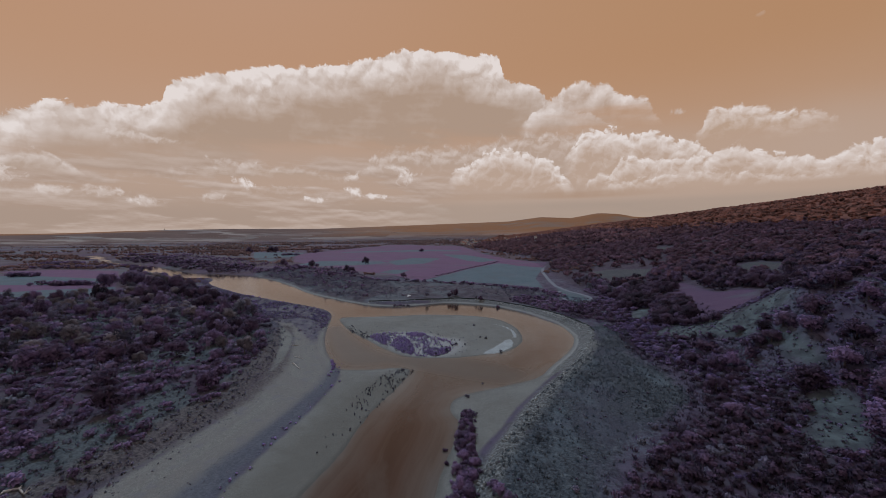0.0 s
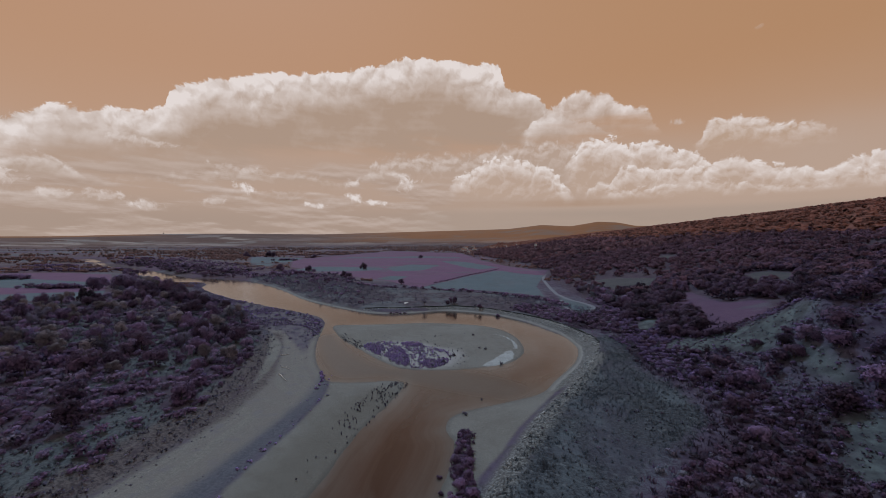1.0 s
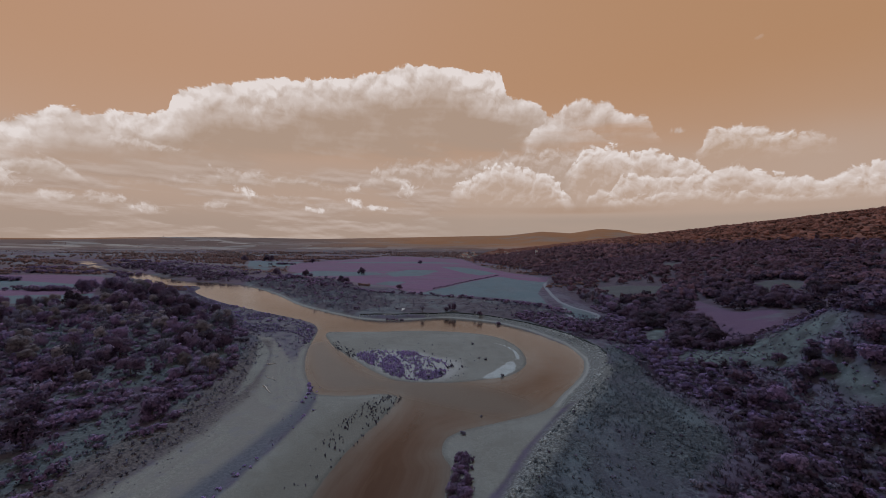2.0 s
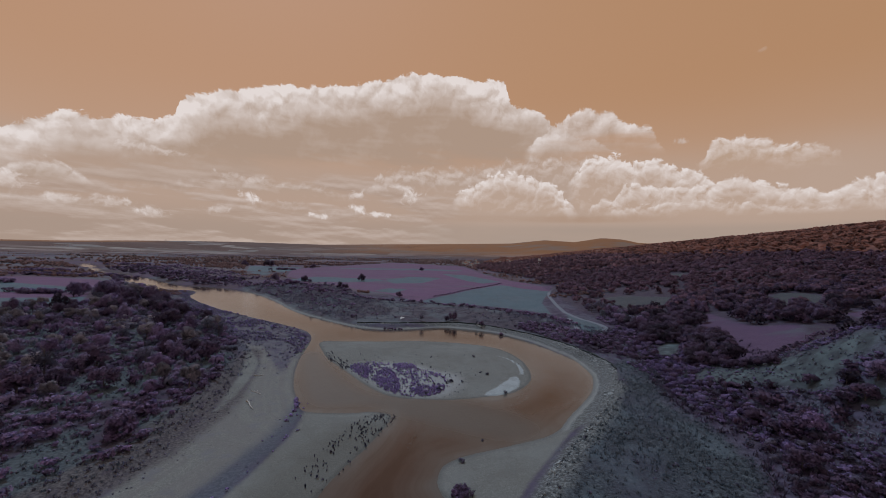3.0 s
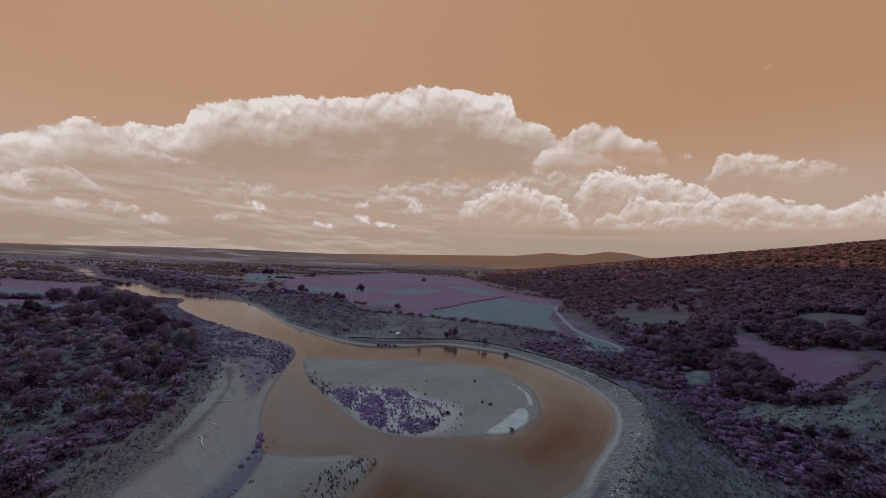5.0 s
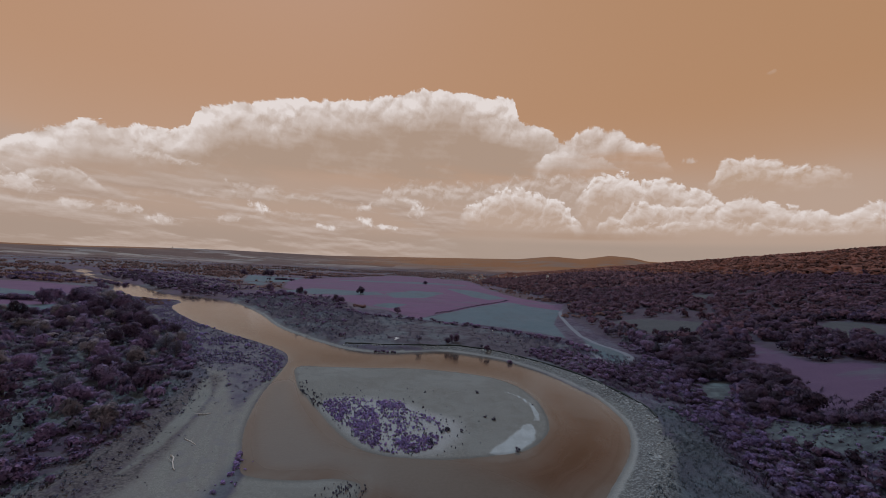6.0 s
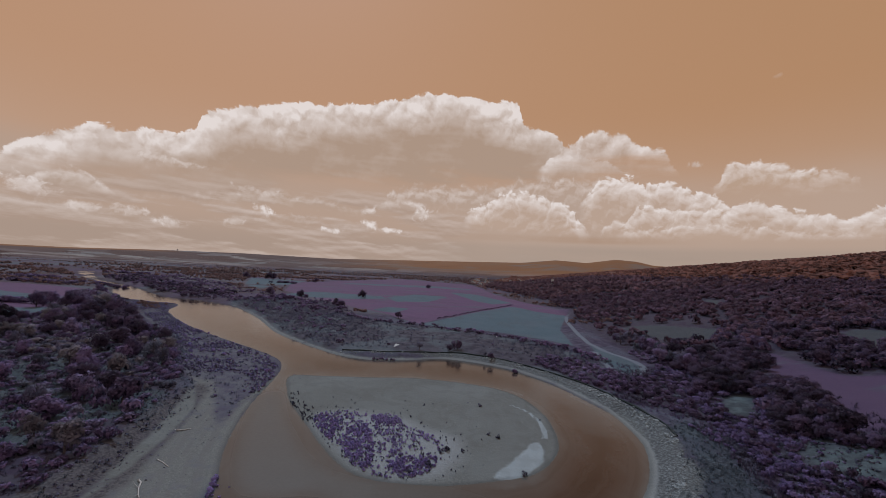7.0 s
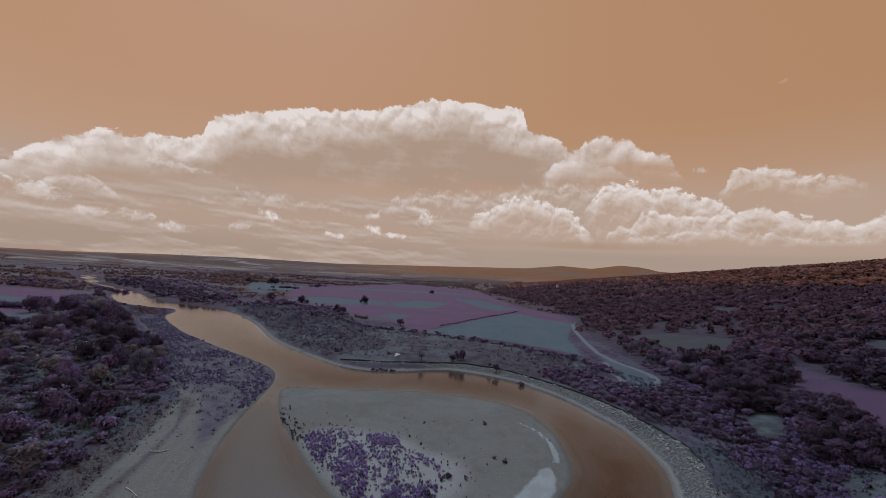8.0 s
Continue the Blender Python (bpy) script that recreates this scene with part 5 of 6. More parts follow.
# the farther woods wear leaf colours with haze painted in
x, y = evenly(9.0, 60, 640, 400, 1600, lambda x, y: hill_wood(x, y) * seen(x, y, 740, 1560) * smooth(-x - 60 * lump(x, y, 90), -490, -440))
masses("hill_wood_middle", "dense purple wood on the long hill, tinted reddish by painted haze", "wood", TUFTS_FAR, x, y, rng.uniform(4.6, 7.4, len(x)), MAT_FARWOOD_HAZED, stretch=rng.uniform(0.75, 1.1, len(x)))
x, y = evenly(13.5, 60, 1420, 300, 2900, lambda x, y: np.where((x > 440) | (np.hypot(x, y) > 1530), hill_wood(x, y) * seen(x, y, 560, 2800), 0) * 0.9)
masses("hill_wood_far", "wood along the ridge of the long hill, reddened by painted haze", "wood", TUFTS_FAR, x, y, rng.uniform(6.5, 9.5, len(x)), MAT_RIDGE_HAZED, stretch=rng.uniform(0.7, 0.9, len(x)))

# the far bank
BANK_TREES = ((-14, 285.5, 0.62, 3), (6.5, 291.5, 0.72, 1), (2, 288, 0.45, 1), (21, 279, 0.36, 3), (24, 275.5, 0.42, 1), (-121, 584, 1.35, 1), (-117, 473, 0.95, 0), (-121, 476, 1.0, 1), (-113, 470, 0.8, 1), (-44, 403, 0.75, 1), (-190, 552, 1.15, 1), (-237, 572, 1.15, 1), (-232, 566, 0.9, 0),
              (-180, 545, 0.8, 0), (-425, 950, 2.0, 1), (-483, 962, 2.2, 0), (-415, 950, 1.9, 1), (-300, 900, 1.4, 1), (-60, 900, 1.4, 0))
for a, b, s, k in BANK_TREES:
    kinds = (PURPLES, OAKS, TANS, TWIGS)[k]
    kinds[rng.randint(len(kinds))].stand(a, b, s * 1.45, 0.95, "lone dark tree standing on the open far bank", "tree", "lone trees of the far bank")
OPEN_BANK = curve_of([(-230, 470), (-140, 366), (-98, 304), (-60, 283), (-20, 282), (4, 288), (38, 274), (62, 244), (76, 232), (100, 262), (84, 285), (66, 318), (50, 332), (0, 366), (-70, 395), (-110, 470), (-190, 560), (-300, 620), (-420, 760), (-600, 900), (-640, 770), (-463, 632), (-300, 500)])


def bank_scrub(x, y):
    ok = (off_area(OPEN_BANK, x, y) < 0) & (off_area(RIVER, x, y) > 4) & (off_track(x, y) > 3)
    left = smooth(-x, 20, 90)
    right = smooth(x, 40, 56) * smooth(-y, -300, -262)
    hedge = np.exp(-(off_line(HEDGE, x, y) / 4.0) ** 2)
    return np.where(ok, np.maximum(np.maximum(left * (0.3 + 0.7 * smooth(lump(x, y, 26), -0.12, 0.08)), right), np.maximum(0.05, hedge * smooth(lump(x, y, 20), -0.15, 0.0))), 0)


HEDGE = curve_of([(-130, 452), (-75, 392), (-30, 372), (14, 350), (50, 326), (72, 300), (80, 280)], False)
x, y = scatter(15000, -640, 110, 225, 900, lambda x, y: bank_scrub(x, y) * np.where(y < 420, 0.55, 0.62))
s = rng.uniform(0.7, 1.35, len(x)) * (1 + 1.2 * rng.uniform(0, 1, len(x)) ** 4) * np.where(y > 420, 1.7, 1.0)
masses("bank_scrub", "low purple scrub and hedge on the far bank", "scrub", BUSHES_FAR, x, y, s, MAT_LEAF)
line = HEDGE[rng.randint(0, len(HEDGE), 150)] + rng.normal(size=(150, 2)) * 2.2
masses("field_hedge", "purple hedge bushes along the edge of the field", "hedge", BUSHES_FAR, line[:, 0], line[:, 1], rng.uniform(1.0, 2.6, 150), MAT_LEAF)
x, y = scatter(1500, -160, 60, 280, 400, lambda x, y: np.where((off_area(OPEN_BANK, x, y) < -3), 0.5, 0))
masses("meadow_brush", "low grey-violet brush over the dry meadow", "brush", GRASSES, *scatter(17000, -230, 100, 268, 520, lambda x, y: np.where((off_area(OPEN_BANK, x, y) < -1) & (off_area(RIVER, x, y) > 5), 0.12 + 0.88 * np.maximum(smooth(-x, 25, 80), smooth(x, 36, 56)), 0)), 1.0, MAT_TWIG)
masses("meadow_tufts", "dark tufts scattered over the dry meadow", "tufts", TUFTS, x, y, rng.uniform(0.3, 0.8, len(x)), MAT_TUFT)
for i in range(9):
    a, b = -36 + i * 1.3 + rng.uniform(-0.5, 0.5), 267.6 + rng.uniform(-0.4, 0.8) + 0.1 * i
    SHRUBS[i % 3].stand(a, b, rng.uniform(0.4, 0.6), 0.8, "low purple shrub leaning over the river edge", "shrub", "shrubs at the water")
SHRUBS[0].stand(33.5, 258.5, 0.95, 1.0, "round grey-violet shrub on the stone bank", "shrub", "shrubs at the water")

# woods along the upper river and over the plain
x, y = scatter(5000, -700, -180, 420, 1000, lambda x, y: np.where((off_area(RIVER, x, y) > 5) & (off_area(RIVER, x, y) < 60) & (OPEN_LAND(x, y) > 4) & (x > -640) & (x < -255) & (y + 0.78 * x > 232), 0.5, 0))
masses("river_wood", "purple trees along the upper river bank", "wood", BUSHES_FAR, x, y, rng.uniform(2.5, 5.5, len(x)), MAT_OAK)
PLAIN = np.random.RandomState(5)
bx, by = [], []
for i in range(420):
    r = 430 * (3500 / 430) ** PLAIN.uniform(0, 1)
    w = math.radians(PLAIN.uniform(-54, 22))
    cx, cy, n = r * math.sin(w), r * math.cos(w), PLAIN.randint(10, 44)
    long, turn = r * PLAIN.uniform(0.02, 0.12), PLAIN.normal() * 0.25
    u, v = PLAIN.uniform(-1, 1, n) * long, PLAIN.normal(size=n) * r * 0.006
    bx.append(cx + u * math.cos(turn) - v * math.sin(turn))
    by.append(cy + u * math.sin(turn) + v * math.cos(turn))
u = PLAIN.uniform(0, 1, 420)
bx.append(-620 + 480 * u)
by.append(1010 + 160 * u + PLAIN.normal(size=420) * 22)
for x0, y0, x1, y1, n, wide_by in ((-760, 1150, -60, 1330, 240, 12), (-900, 1500, 300, 1700, 260, 16), (-1500, 1500, -600, 1250, 200, 16), (-640, 860, -420, 900, 110, 12), (-900, 860, -640, 780, 130, 18), (-620, 600, -520, 560, 50, 9), (-1200, 2000, 500, 2150, 260, 22), (100, 1250, 330, 1500, 130, 30), (-560, 470, -500, 440, 26, 6)):
    u = PLAIN.uniform(0, 1, n)
    bx.append(x0 + (x1 - x0) * u + PLAIN.normal(size=n) * 4)
    by.append(y0 + (y1 - y0) * u + PLAIN.normal(size=n) * wide_by)
cx, cy, cs = [], [], []
for px, py, rx, ry, n in ((-365, 372, 21, 5, 34), (-495, 458, 14, 6, 20), (-521, 563, 20, 8, 28), (-572, 566, 22, 7, 26), (-470, 590, 26, 8, 26), (-640, 640, 40, 10, 40), (-420, 640, 30, 8, 30), (-700, 900, 40, 14, 40), (-330, 830, 26, 8, 24), (-286, 537, 14, 5, 14), (-200, 520, 16, 6, 16)):
    cx.append(px + PLAIN.normal(size=n) * rx * 0.6)
    cy.append(py + PLAIN.normal(size=n) * ry * 0.6)
    cs.append(PLAIN.uniform(3.0, 5.5, n))
masses("plain_clumps", "rounded purple tree clumps between the fields", "trees", BUSHES, np.concatenate(cx), np.concatenate(cy), np.concatenate(cs), MAT_LEAF)
x, y = np.concatenate(bx), np.concatenate(by)
ok = (OPEN_LAND(x, y) > 5) & (off_area(RIVER, x, y) > 8) & (y > 300) & (x < hill_foot(y) + 40) & (off_area(OPEN_BANK, x, y) > 0) & (off_area(WOOD, x, y) > 0)
x, y = x[ok], y[ok]
away = np.hypot(x, y)
big = np.clip(away * 0.0036, 2.0, 6.0) * rng.uniform(0.6, 1.4, len(x)) * np.where(away > 2000, 0.5, 0.9)
dark_line = np.column_stack([np.linspace(-12, 76, 110), np.interp(np.linspace(-12, 76, 110), (-12, 24, 76), (413, 491, 596))]) + rng.normal(size=(110, 2)) * 0.5
masses("ditch_hedge", "low dark hedge between the violet and teal fields", "hedge", TUFTS, dark_line[:, 0], dark_line[:, 1], rng.uniform(0.9, 1.6, 110), MAT_OAK)
# hedge leaves redden and pale with distance: haze put into colour
for name, sel, mat in (("plain_hedges", away < 950, MAT_HEDGE_HAZED), ("middle_hedges", (away >= 950) & (away < 1500), MAT_HEDGE_HAZED), ("far_hedges", away >= 1500, MAT_FARHEDGE_HAZED)):
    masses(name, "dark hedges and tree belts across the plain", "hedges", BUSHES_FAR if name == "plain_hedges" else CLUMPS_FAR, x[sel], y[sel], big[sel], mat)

# island, bars and beach
PATCH = curve_of([(-36, 188), (-31, 194.5), (-21.6, 193), (-12, 192.5), (-7.6, 184.6), (1.3, 179.4), (4.8, 173.4), (2, 163), (-3.8, 158), (-8, 157.5), (-14.5, 160), (-24, 170.6)])
THICK = (curve_of([(-35.6, 187.9), (-31.2, 191), (-25.5, 181), (-27.1, 175.4)]), curve_of([(-21.7, 187), (-17.2, 182), (-13, 163.6), (-17, 162), (-23, 175.7)]), curve_of([(-7.2, 165.4), (2.1, 168), (1.5, 162), (-5.4, 158.5)]), curve_of([(-18, 191), (-10, 191), (-9, 186), (-15, 184)]))


def shrubby(x, y):
    thick = np.min([off_area(t, x, y) for t in THICK], axis=0)
    return np.where(off_area(PATCH, x, y) < 0, np.maximum(0.95 * smooth(-thick, -1.2, 0.6), 0.26 * smooth(lump(x, y, 7), -0.2, 0.1) + 0.05), 0)


x, y = scatter(5000, -42, 8, 152, 200, shrubby)
for a, b in thinned(x, y, 0.72, 190):
    VIOLETS[rng.randint(3)].stand(a, b, rng.uniform(0.2, 0.46), rng.uniform(1.1, 1.6), "low violet shrub on the gravel island", "shrub", "shrubs of the island")
x, y = scatter(9500, -42, 8, 152, 200, lambda x, y: shrubby(x, y) * 0.6)
masses("island_brush", "low violet brush on the gravel island", "brush", SPRIGS, x, y, rng.uniform(0.3, 0.62, len(x)), MAT_VIOLET, stretch=rng.uniform(1.0, 1.5, len(x)))
x, y = scatter(4200, -48, 24, 152, 210, lambda x, y: np.where((off_area(PATCH, x, y) < 14) & (off_area(ISLAND, x, y) < -1), 0.015 + 0.2 * np.exp(-np.maximum(off_area(PATCH, x, y), 0) / 3.5), 0))
masses("island_sprigs", "dark upright sprigs scattered on the gravel island", "sprigs", SPRIGS, x, y, rng.uniform(0.14, 0.36, len(x)), MAT_TUFT, stretch=rng.uniform(1.4, 2.4, len(x)))
for a, b, s in ((14.9, 206, 1.0), (18.9, 181.5, 1.0), (16.4, 182.8, 0.8), (9.1, 171.5, 0.75), (4.9, 171.5, 1.3), (3.6, 170.5, 1.0), (23.5, 163.5, 1.1), (34, 199, 0.5), (-1, 205, 0.4), (11, 208.5, 0.4), (-4, 203, 0.4), (7.4, 118, 1.1), (13, 129, 0.9), (-3, 160, 1.1), (1, 164, 1.3)):
    DARKS[rng.randint(2)].stand(a, b, s, 0.85, "small dark shrub alone on bare gravel", "shrub", "lone shrubs on gravel")
BAR_PATCH = curve_of([(-11, 142), (-18, 143), (-23, 132), (-27, 112), (-29, 88), (-24, 88), (-19, 110), (-15, 125)])
x, y = scatter(1500, -34, -8, 80, 146, lambda x, y: np.where(off_area(BAR_PATCH, x, y) < 0, (0.1 + 0.9 * smooth(y, 100, 128)) * smooth(lump(x, y, 5), -0.2, 0.1), 0))
masses("bar_sprigs", "thin dark upright sprigs on the low bar", "sprigs", SPRIGS, x, y, rng.uniform(0.13, 0.32, len(x)), MAT_TUFT, stretch=rng.uniform(1.6, 3.2, len(x)))
x, y = scatter(420, -52, -30, 186, 212, lambda x, y: np.where((off_area(ISLAND, x, y) < 0) & (off_area(ISLAND, x, y) > -4), 0.6, 0))
masses("edge_sprigs", "dark sprigs along the edge of the island", "sprigs", SPRIGS, x, y, rng.uniform(0.2, 0.45, len(x)), MAT_TUFT, stretch=rng.uniform(1.3, 2.2, len(x)))
x, y = scatter(4200, -120, -38, 60, 275, lambda x, y: np.where((off_area(AREAS["beach"], x, y) < 0) & (off_area(RIVER, x, y) > 2), 0.1 + 0.35 * smooth(lump(x, y, 14), 0.02, 0.2), 0))
masses("beach_tufts", "dark low tufts dotted over the gravel beach", "tufts", TUFTS, x, y, rng.uniform(0.09, 0.27, len(x)), MAT_TUFT)
VIOLET_BELT = curve_of([(-340, 462), (-256, 386), (-190, 324), (-152, 290), (-117, 232), (-100, 223), (-93, 226), (-80, 228), (-71, 216), (-62.5, 201), (-59.5, 190), (-62, 200), (-65.5, 225), (-75.4, 246), (-103, 273), (-125, 290), (-160, 320), (-204, 362), (-241, 404), (-260, 452)])


def belt(x, y):
    ok = (off_area(RIVER, x, y) > 1.2) & (off_area(AREAS["tip"], x, y) < 2)
    thick = smooth(-off_area(VIOLET_BELT, x, y), -2.5, 1.5)
    return np.where(ok, thick * (0.06 + 0.7 * smooth(lump(x, y, 12), -0.14, 0.1)) + 0.04, 0)


x, y = evenly(1.25, -340, -55, 180, 470, belt)
masses("bank_sprigs", "low violet plants along the old water line", "plants", SPRIGS, x, y, rng.uniform(0.4, 0.95, len(x)), MAT_TIP, stretch=rng.uniform(0.7, 1.2, len(x)))
x, y = scatter(14000, -340, -55, 170, 470, lambda x, y: np.where((off_area(AREAS["tip"], x, y) < 1.5) & (off_area(RIVER, x, y) > 2), 0.75, 0))
masses("bank_brush", "thin grey-violet brush on the low bank", "brush", GRASSES, x, y, rng.uniform(0.4, 1.0, len(x)), MAT_TWIG)
x, y = scatter(900, -200, -55, 180, 330, lambda x, y: belt(x, y) * 0.8)
for a, b in thinned(x, y, 4.0, 60):
    (VIOLETS if rng.uniform() < 0.7 else DARKS)[rng.randint(2)].stand(a, b, rng.uniform(0.7, 1.35), 0.95, "violet shrub on the low gravel bank", "shrub", "shrubs of the beach")
x, y = scatter(6000, -110, -56, 60, 250, lambda x, y: np.exp(-((off_area(LOW_LEFT, x, y) + 1.0) / 5.0) ** 2) * 0.5)
masses("beach_edge_tufts", "grey tufts and litter along the top of the beach", "tufts", TUFTS, x, y, rng.uniform(0.12, 0.42, len(x)), MAT_TWIG)
x, y = scatter(2600, -80, -34, 40, 156, lambda x, y: np.where(off_area(AREAS["band"], x, y) < 0.8, 0.05 + 0.4 * smooth(lump(x, y, 6), -0.05, 0.15), 0))
masses("channel_brush", "low blue-grey brush in the old dry channel", "brush", BRUSH, x, y, rng.uniform(0.1, 0.28, len(x)), MAT_TWIG)
x, y = scatter(500, -70, -34, 60, 156, lambda x, y: np.where((off_area(AREAS["band"], x, y) < 1.5) & (off_area(AREAS["band"], x, y) > -1.5) & (x > np.interp(y, (60, 104, 153), (-47, -40.5, -42))), 0.9, 0))
masses("channel_edge", "violet plants along the edge of the old channel", "plants", SPRIGS, x, y, rng.uniform(0.25, 0.6, len(x)), MAT_VIOLET)
EDGE_SHRUBS = ((-43.5, 152, 0.9), (-42.8, 150, 0.8), (-42.2, 148, 0.8), (-41.5, 146, 0.7), (-41, 143.5, 0.7), (-40.5, 140, 0.6), (-40.2, 136, 0.6), (-97, 246, 0.9), (-101, 244, 0.7), (-103, 240, 0.6), (-88, 262, 0.6), (-92, 258, 0.5), (-84, 256, 0.6))
for a, b, s in EDGE_SHRUBS:
    VIOLETS[rng.randint(3)].stand(a, b, s, 0.9, "violet shrub at the edge of the old channel", "shrub", "shrubs of the beach")

# strip of shrubs by the near bank
STRIP = ((6.6, 107, 0.55), (7.7, 104, 0.6), (5.9, 101, 0.5), (5.2, 98, 0.7), (7.6, 97.5, 0.75), (4.3, 94, 0.8), (6.7, 92.5, 0.85), (4.5, 89.5, 0.9), (6.9, 88, 0.75), (5, 85, 0.85), (7.1, 82.5, 0.8), (3.5, 80, 0.8), (6, 78, 0.9), (4.1, 75, 0.9), (5.6, 72.5, 0.9), (3, 70, 0.9), (5.5, 67, 0.9), (1.3, 83.5, 0.35), (0.9, 89, 0.35), (10, 73, 0.7), (11, 70, 0.8), (13, 67, 0.8))
for a, b, s in STRIP:
    SHRUBS[rng.randint(3)].stand(a, b, s * 1.2, 0.9, "dense purple shrub on the narrow gravel spit", "shrub", "shrubs of the spit")

x, y = scatter(700, 1, 11, 62, 108, lambda x, y: np.exp(-((x - np.interp(y, (62, 72, 90, 108), (4.5, 5, 5.8, 7))) / 1.6) ** 2))
masses("spit_brush", "dense purple brush along the gravel spit", "brush", BUSHES, x, y, rng.uniform(0.5, 1.1, len(x)), MAT_LEAF)

# dry grass on the near bank
x, y = scatter(20000, 0, 90, 20, 205, lambda x, y: np.where((off_area(AREAS["straw"], x, y) < 2), 0.25 + 0.6 * patchy(x, y, -0.2, 0.1), 0))
masses("dry_grass", "dry grey-green grass tufts on the sloping bank", "grass", GRASSES, x, y, rng.uniform(0.25, 0.7, len(x)), MAT_STRAW)
x, y = scatter(2600, 0, 100, 20, 205, lambda x, y: np.where((off_area(AREAS["straw"], x, y) < 1), 0.06 + 0.35 * smooth(lump(x, y, 12), 0.02, 0.2), 0))
masses("grass_weeds", "dark weeds among the dry grass", "weeds", TUFTS, x, y, rng.uniform(0.3, 0.75, len(x)), MAT_TUFT)
x, y = scatter(1500, 60, 140, 60, 195, lambda x, y: np.where(WORN(x, y) < 0, 0.35, 0))
masses("slope_tufts", "dark tufts on the worn bare slope", "tufts", TUFTS, x, y, rng.uniform(0.3, 0.9, len(x)), MAT_TUFT)


# ---- stones, driftwood, buildings ----
def stone_mesh(seed):
    """A rough quarried block, about 1 across."""
    r = np.random.RandomState(seed)
    bm = bmesh.new()
    bmesh.ops.create_icosphere(bm, subdivisions=1, radius=0.5)
    for v in bm.verts:
        v.co = Vector((round(v.co.x * 2.2) / 2.2 if r.rand() < 0.4 else v.co.x, v.co.y, v.co.z * 0.75)) * r.uniform(0.75, 1.2)
    me = bpy.data.meshes.new("stone")
    bm.to_mesh(me)
    bm.free()
    me.materials.append(MAT_STONE)
    return me


STONES = [stone_mesh(200 + i) for i in range(6)]


def stone_arrays(me):
    v = np.array([p.co[:] for p in me.vertices])
    return v, np.array([p.vertices[:] for p in me.polygons])


along = BANK_TOP[10:95]
wide = 7.5 * rng.uniform(0.02, 1, 9000) ** 1.15
pick = rng.randint(0, len(along) - 1, 9000)
mix_at = rng.uniform(0, 1, 9000)
base_p = along[pick] * (1 - mix_at)[:, None] + along[pick + 1] * mix_at[:, None]
d = along[pick + 1] - along[pick]
side = np.stack([-d[:, 1], d[:, 0]], -1) / np.linalg.norm(d, axis=1)[:, None]
sx, sy = base_p[:, 0] + side[:, 0] * wide, base_p[:, 1] + side[:, 1] * wide
reach = np.interp(sy, (60, 100, 140, 165, 185, 215, 240, 290), (1.5, 1.6, 1.9, 3.6, 5.0, 4.2, 3.4, 3.2))
edge = wet_or_low(sx, sy)
ok = (wide < reach) & (shore_of(sx, sy) > 0.2) & (rng.uniform(0, 1, 9000) < (0.9 - 0.09 * wide) * smooth(lump(sx, sy, 6), -0.12, 0.12))
sx, sy = sx[ok], sy[ok]
order = np.argsort(np.hypot(sx - 4, sy - 40))
near, rest = order[:280], order[280:]
ob = masses("riprap", "heap of pale quarried stones along the outer river bank", "stone bank", [stone_arrays(me) for me in STONES], sx[rest], sy[rest], 0.25 + 1.0 * rng.uniform(0, 1, len(rest)) ** 3, MAT_RUBBLE, -0.05)
for i in near:
    s = 0.22 + 0.8 * rng.uniform() ** 3
    stone = part("stone", STONES[rng.randint(6)], ob)
    stone.matrix_basis = Matrix.LocRotScale((sx[i], sy[i], float(ground_z(sx[i:i + 1], sy[i:i + 1])[0]) + 0.12 * s), Euler(rng.uniform(0, 6.28, 3)), (s * 1.2, s, s * 0.8))

# overhanging turf along the top of the bank, its undershadow put into the dark colour
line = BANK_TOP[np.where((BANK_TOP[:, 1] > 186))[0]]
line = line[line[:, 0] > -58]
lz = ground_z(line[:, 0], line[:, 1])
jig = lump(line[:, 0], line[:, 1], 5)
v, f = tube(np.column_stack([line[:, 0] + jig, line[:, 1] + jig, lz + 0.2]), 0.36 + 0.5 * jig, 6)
tagged(new("turf_edge", sheet("turf_edge", v, f, MAT_SHADED_TURF)), "dark overhanging turf edge on top of the bank, its shadow painted in", "turf edge", kind="structure")


def log_of(name, pts, thick, knots, label, category="driftwood"):
    """A bleached log with stumps of branches."""
    root = new(name)
    p = np.array(pts, float)
    mid = p[len(p) // 2]
    root.location = (mid[0], mid[1], float(ground_z(p[:1, 0], p[:1, 1])[0]))
    z = root.location[2]
    q = np.column_stack([p[:, 0] - mid[0], p[:, 1] - mid[1], ground_z(p[:, 0], p[:, 1]) - z + thick * 0.8])
    v, f = tube(q, np.linspace(thick, thick * 0.45, len(q)), 7)
    part("log", sheet("log", v, f, MAT_DRIFT), root)
    for i in range(knots):
        a = q[rng.randint(len(q))]
        b = a + np.array([rng.normal() * 0.7, rng.normal() * 0.7, rng.uniform(0.3, 0.9)])
        v, f = tube([a, (a + b) / 2 + rng.normal(size=3) * 0.06, b], (thick * 0.4, thick * 0.3, thick * 0.1), 5)
        part("branch", sheet("branch", v, f, MAT_DRIFT), root)
    return tagged(root, label, category, "driftwood of the beach")


log_of("driftwood", [(-57.8, 148.4), (-56.6, 147.6), (-55.4, 145.6), (-53.8, 143.6), (-52.8, 142.6)], 0.2, 4, "bleached forked driftwood log lying on gravel")
log_of("driftwood", [(-60.5, 156.9), (-58.4, 156), (-56, 154.5)], 0.13, 2, "slim bleached driftwood log lying on gravel")
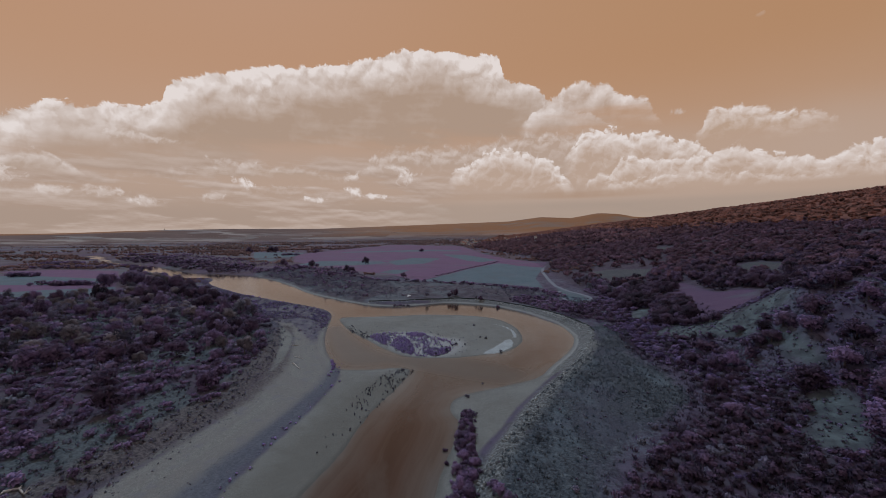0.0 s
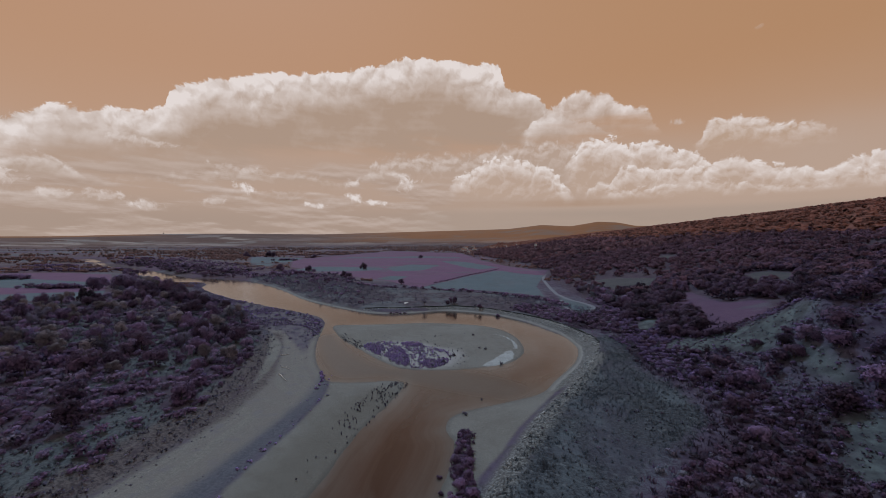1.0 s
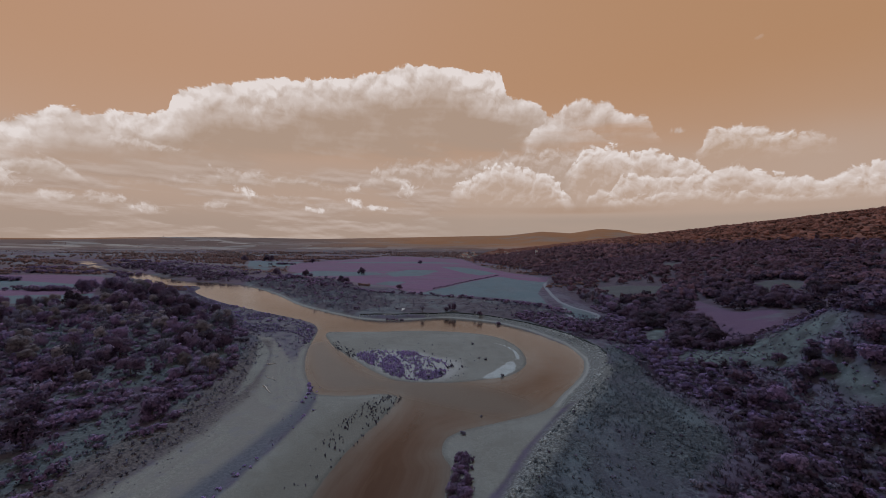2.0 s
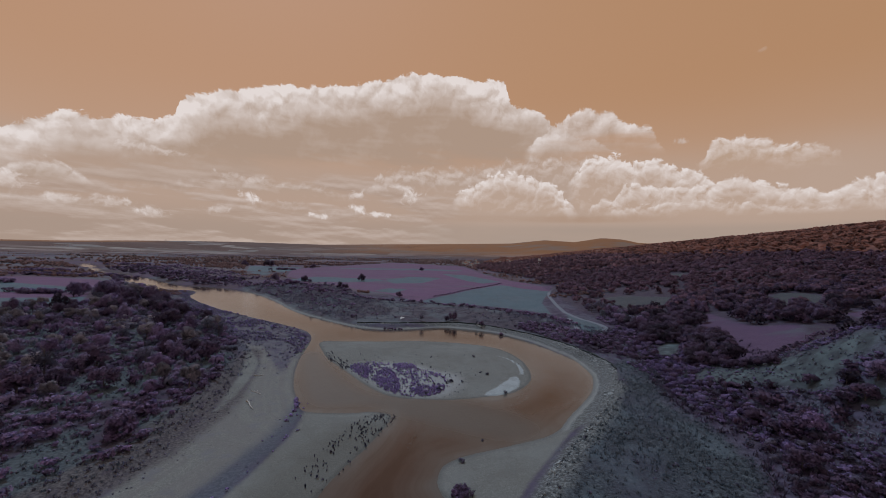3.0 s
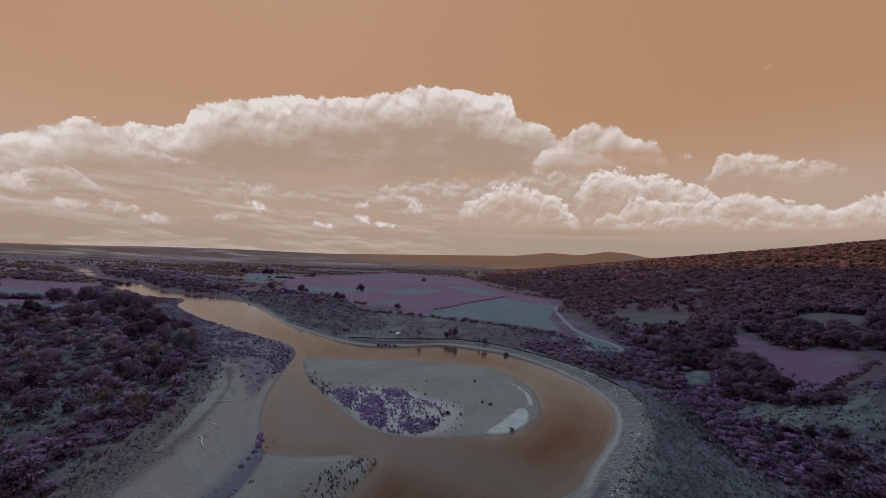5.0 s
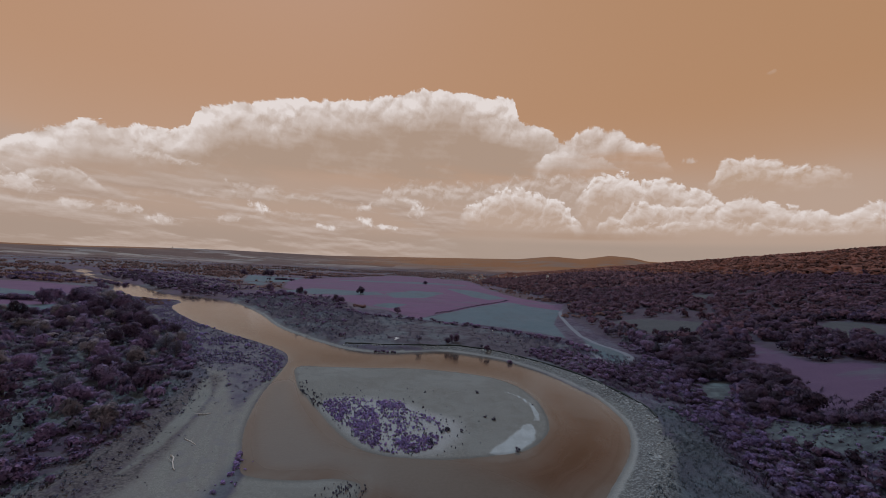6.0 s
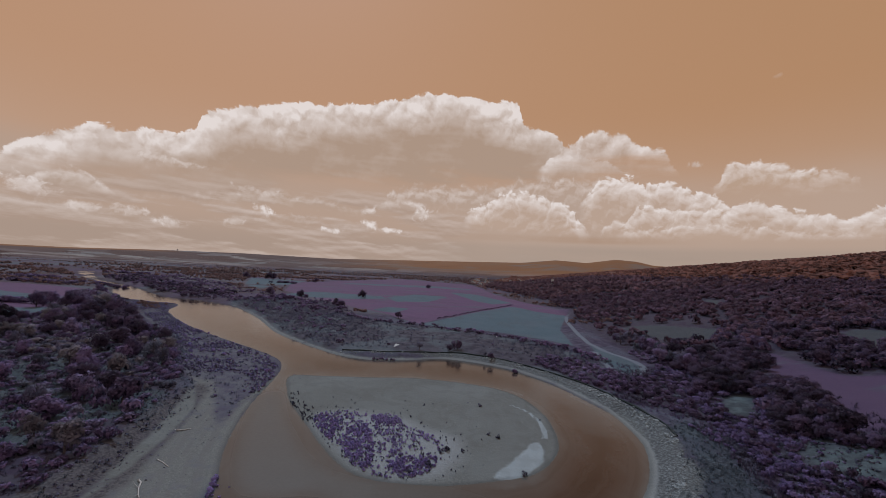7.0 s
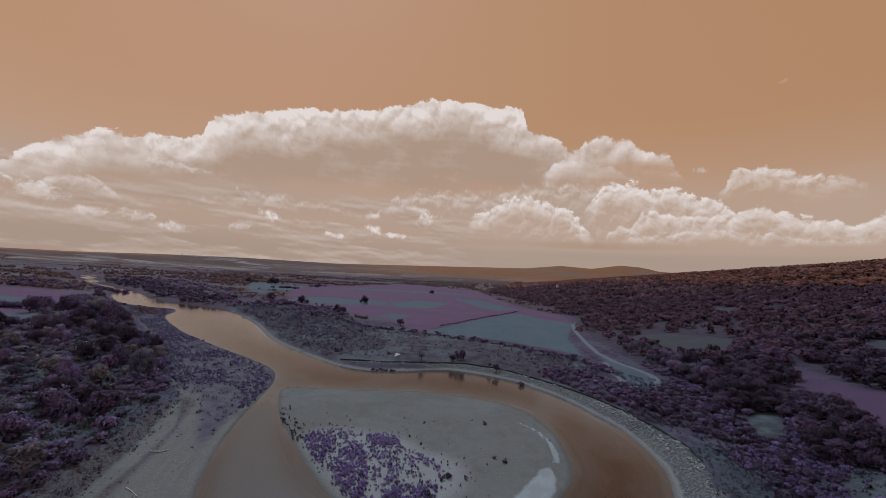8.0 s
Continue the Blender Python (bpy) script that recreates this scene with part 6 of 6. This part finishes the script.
log_of("driftwood", [(-67, 172), (-65.6, 172.6), (-64.6, 174)], 0.2, 5, "branchy driftwood snag on the gravel beach")
log_of("driftwood", [(-80.5, 69.5), (-78.6, 70.6), (-76, 69)], 0.3, 7, "tangled pale driftwood at the scrub edge")
log_of("fallen_branch", [(83, 223), (83.4, 221), (84.2, 219)], 0.16, 2, "pale fallen branch in the scrub", "branch")
log_of("driftwood", [(-222, 402), (-220, 400), (-217, 399)], 0.4, 3, "pale driftwood at the upper river edge")
log_of("snag", [(-196, 404), (-193, 405), (-190, 404.6)], 0.35, 4, "dark snag stranded in the shallow river", "snag")
log_of("snag", [(-168, 372), (-166, 373), (-164.5, 372.6)], 0.35, 3, "dark snag stranded in the shallow river", "snag")


def puddle(x, y, rx, ry):
    """A bare white patch of silt."""
    w = np.linspace(0, 2 * math.pi, 28, endpoint=False)
    r = 1 + 0.35 * np.sin(w * 3 + 1) + 0.2 * np.sin(w * 5)
    px, py = x + rx * r * np.cos(w), y + ry * r * np.sin(w)
    top = np.column_stack([px, py, ground_z(px, py) + 0.12])
    base = np.column_stack([x + (px - x) * 1.15, y + (py - y) * 1.15, ground_z(px, py) - 0.1])
    mid = np.array([[x, y, float(ground_z(np.array([x]), np.array([y]))[0]) + 0.16]])
    n = len(w)
    faces = [(i, (i + 1) % n, n + (i + 1) % n) for i in range(n)] + [(i, n + (i + 1) % n, n + i) for i in range(n)] + [(2 * n, (i + 1) % n, i) for i in range(n)]
    return tagged(new("silt_patch", sheet("silt_patch", np.vstack([top, base, mid]), np.array(faces)[:, ::-1], MAT_WHITE)), "bare white silt patch in the dry meadow", "silt patch")


puddle(-27.6, 290, 1.0, 2.4)
puddle(32.2, 336, 0.6, 1.6)


def house(x, y, w, d, h, turn, label):
    """A small gabled house with a door and windows."""
    z = float(ground_z(np.array([x]), np.array([y]))[0])
    root = new("house")
    root.matrix_basis = pose(x, y, z - 0.3, 0, 0, turn)
    a, b = w / 2, d / 2
    wall = [(-a, -b, 0), (a, -b, 0), (a, b, 0), (-a, b, 0), (-a, -b, h), (a, -b, h), (a, b, h), (-a, b, h), (-a, 0, h + d * 0.3), (a, 0, h + d * 0.3)]
    me = bpy.data.meshes.new("wall")
    me.from_pydata(wall, [], [(0, 1, 5, 4), (2, 3, 7, 6), (1, 2, 6, 9, 5), (3, 0, 4, 8, 7)])
    me.materials.append(MAT_WHITE)
    part("wall", me, root)
    e = 0.4
    slab = []
    for s in (-1, 1):
        slab += [(-a - e, s * (b + e), h - e * 0.6), (a + e, s * (b + e), h - e * 0.6), (a + e, 0, h + d * 0.3 + 0.05), (-a - e, 0, h + d * 0.3 + 0.05)]
    slab += [(p[0], p[1], p[2] + 0.25) for p in slab]
    me = bpy.data.meshes.new("roof")
    me.from_pydata(slab, [], [(0, 1, 2, 3), (4, 5, 6, 7), (8, 9, 10, 11), (12, 13, 14, 15), (0, 1, 9, 8), (4, 5, 13, 12), (0, 3, 11, 8), (1, 2, 10, 9), (4, 7, 15, 12), (5, 6, 14, 13)])
    me.materials.append(MAT_ROOF)
    part("roof", me, root)
    for name, px, pz, sx, sz in (("window", -w * 0.3, h * 0.55, 0.6, 0.7), ("window", w * 0.3, h * 0.55, 0.6, 0.7), ("door", 0, 1.1, 0.6, 1.1)):
        bm = bmesh.new()
        bmesh.ops.create_cube(bm, size=1, matrix=Matrix.Translation((px, -b - 0.02, pz)) @ Matrix.Diagonal((sx * 2, 0.1, sz * 2, 1)))
        me = bpy.data.meshes.new(name)
        bm.to_mesh(me)
        bm.free()
        me.materials.append(MAT_BARK)
        part(name, me, root)
    return tagged(root, label, "house", "houses of the far village")


house(246, 1125, 5, 6, 12, 20, "tall white house at the edge of the wood")
house(550, 1524, 16, 10, 6, -10, "pale long farmhouse on the hill")
for i in range(26):
    w, r = math.radians(PLAIN.uniform(2, 14)), PLAIN.uniform(1250, 2000)
    house(r * math.sin(w), r * math.cos(w), PLAIN.uniform(9, 16), PLAIN.uniform(8, 11), PLAIN.uniform(4, 7), PLAIN.uniform(0, 90), "pale rendered village house with tiled roof")

# water tower on the skyline
tx, ty = -2330, 3240
tz = float(ground_z(np.array([tx]), np.array([ty]))[0])
tower = new("tower")
tower.location = (tx, ty, tz)
v, f = tube([(0, 0, -3), (0, 0, 6)], (2, 1.6), 10)
part("shaft", sheet("shaft", v, f, MAT_BARK), tower)
v, f = tube([(0, 0, 5.5), (0, 0, 7), (0, 0, 10), (0, 0, 11)], (1.6, 3.6, 3.6, 0.6), 10)
part("tank", sheet("tank", v, f, MAT_BARK), tower)
tagged(tower, "dark water tower far off on the skyline", "tower")
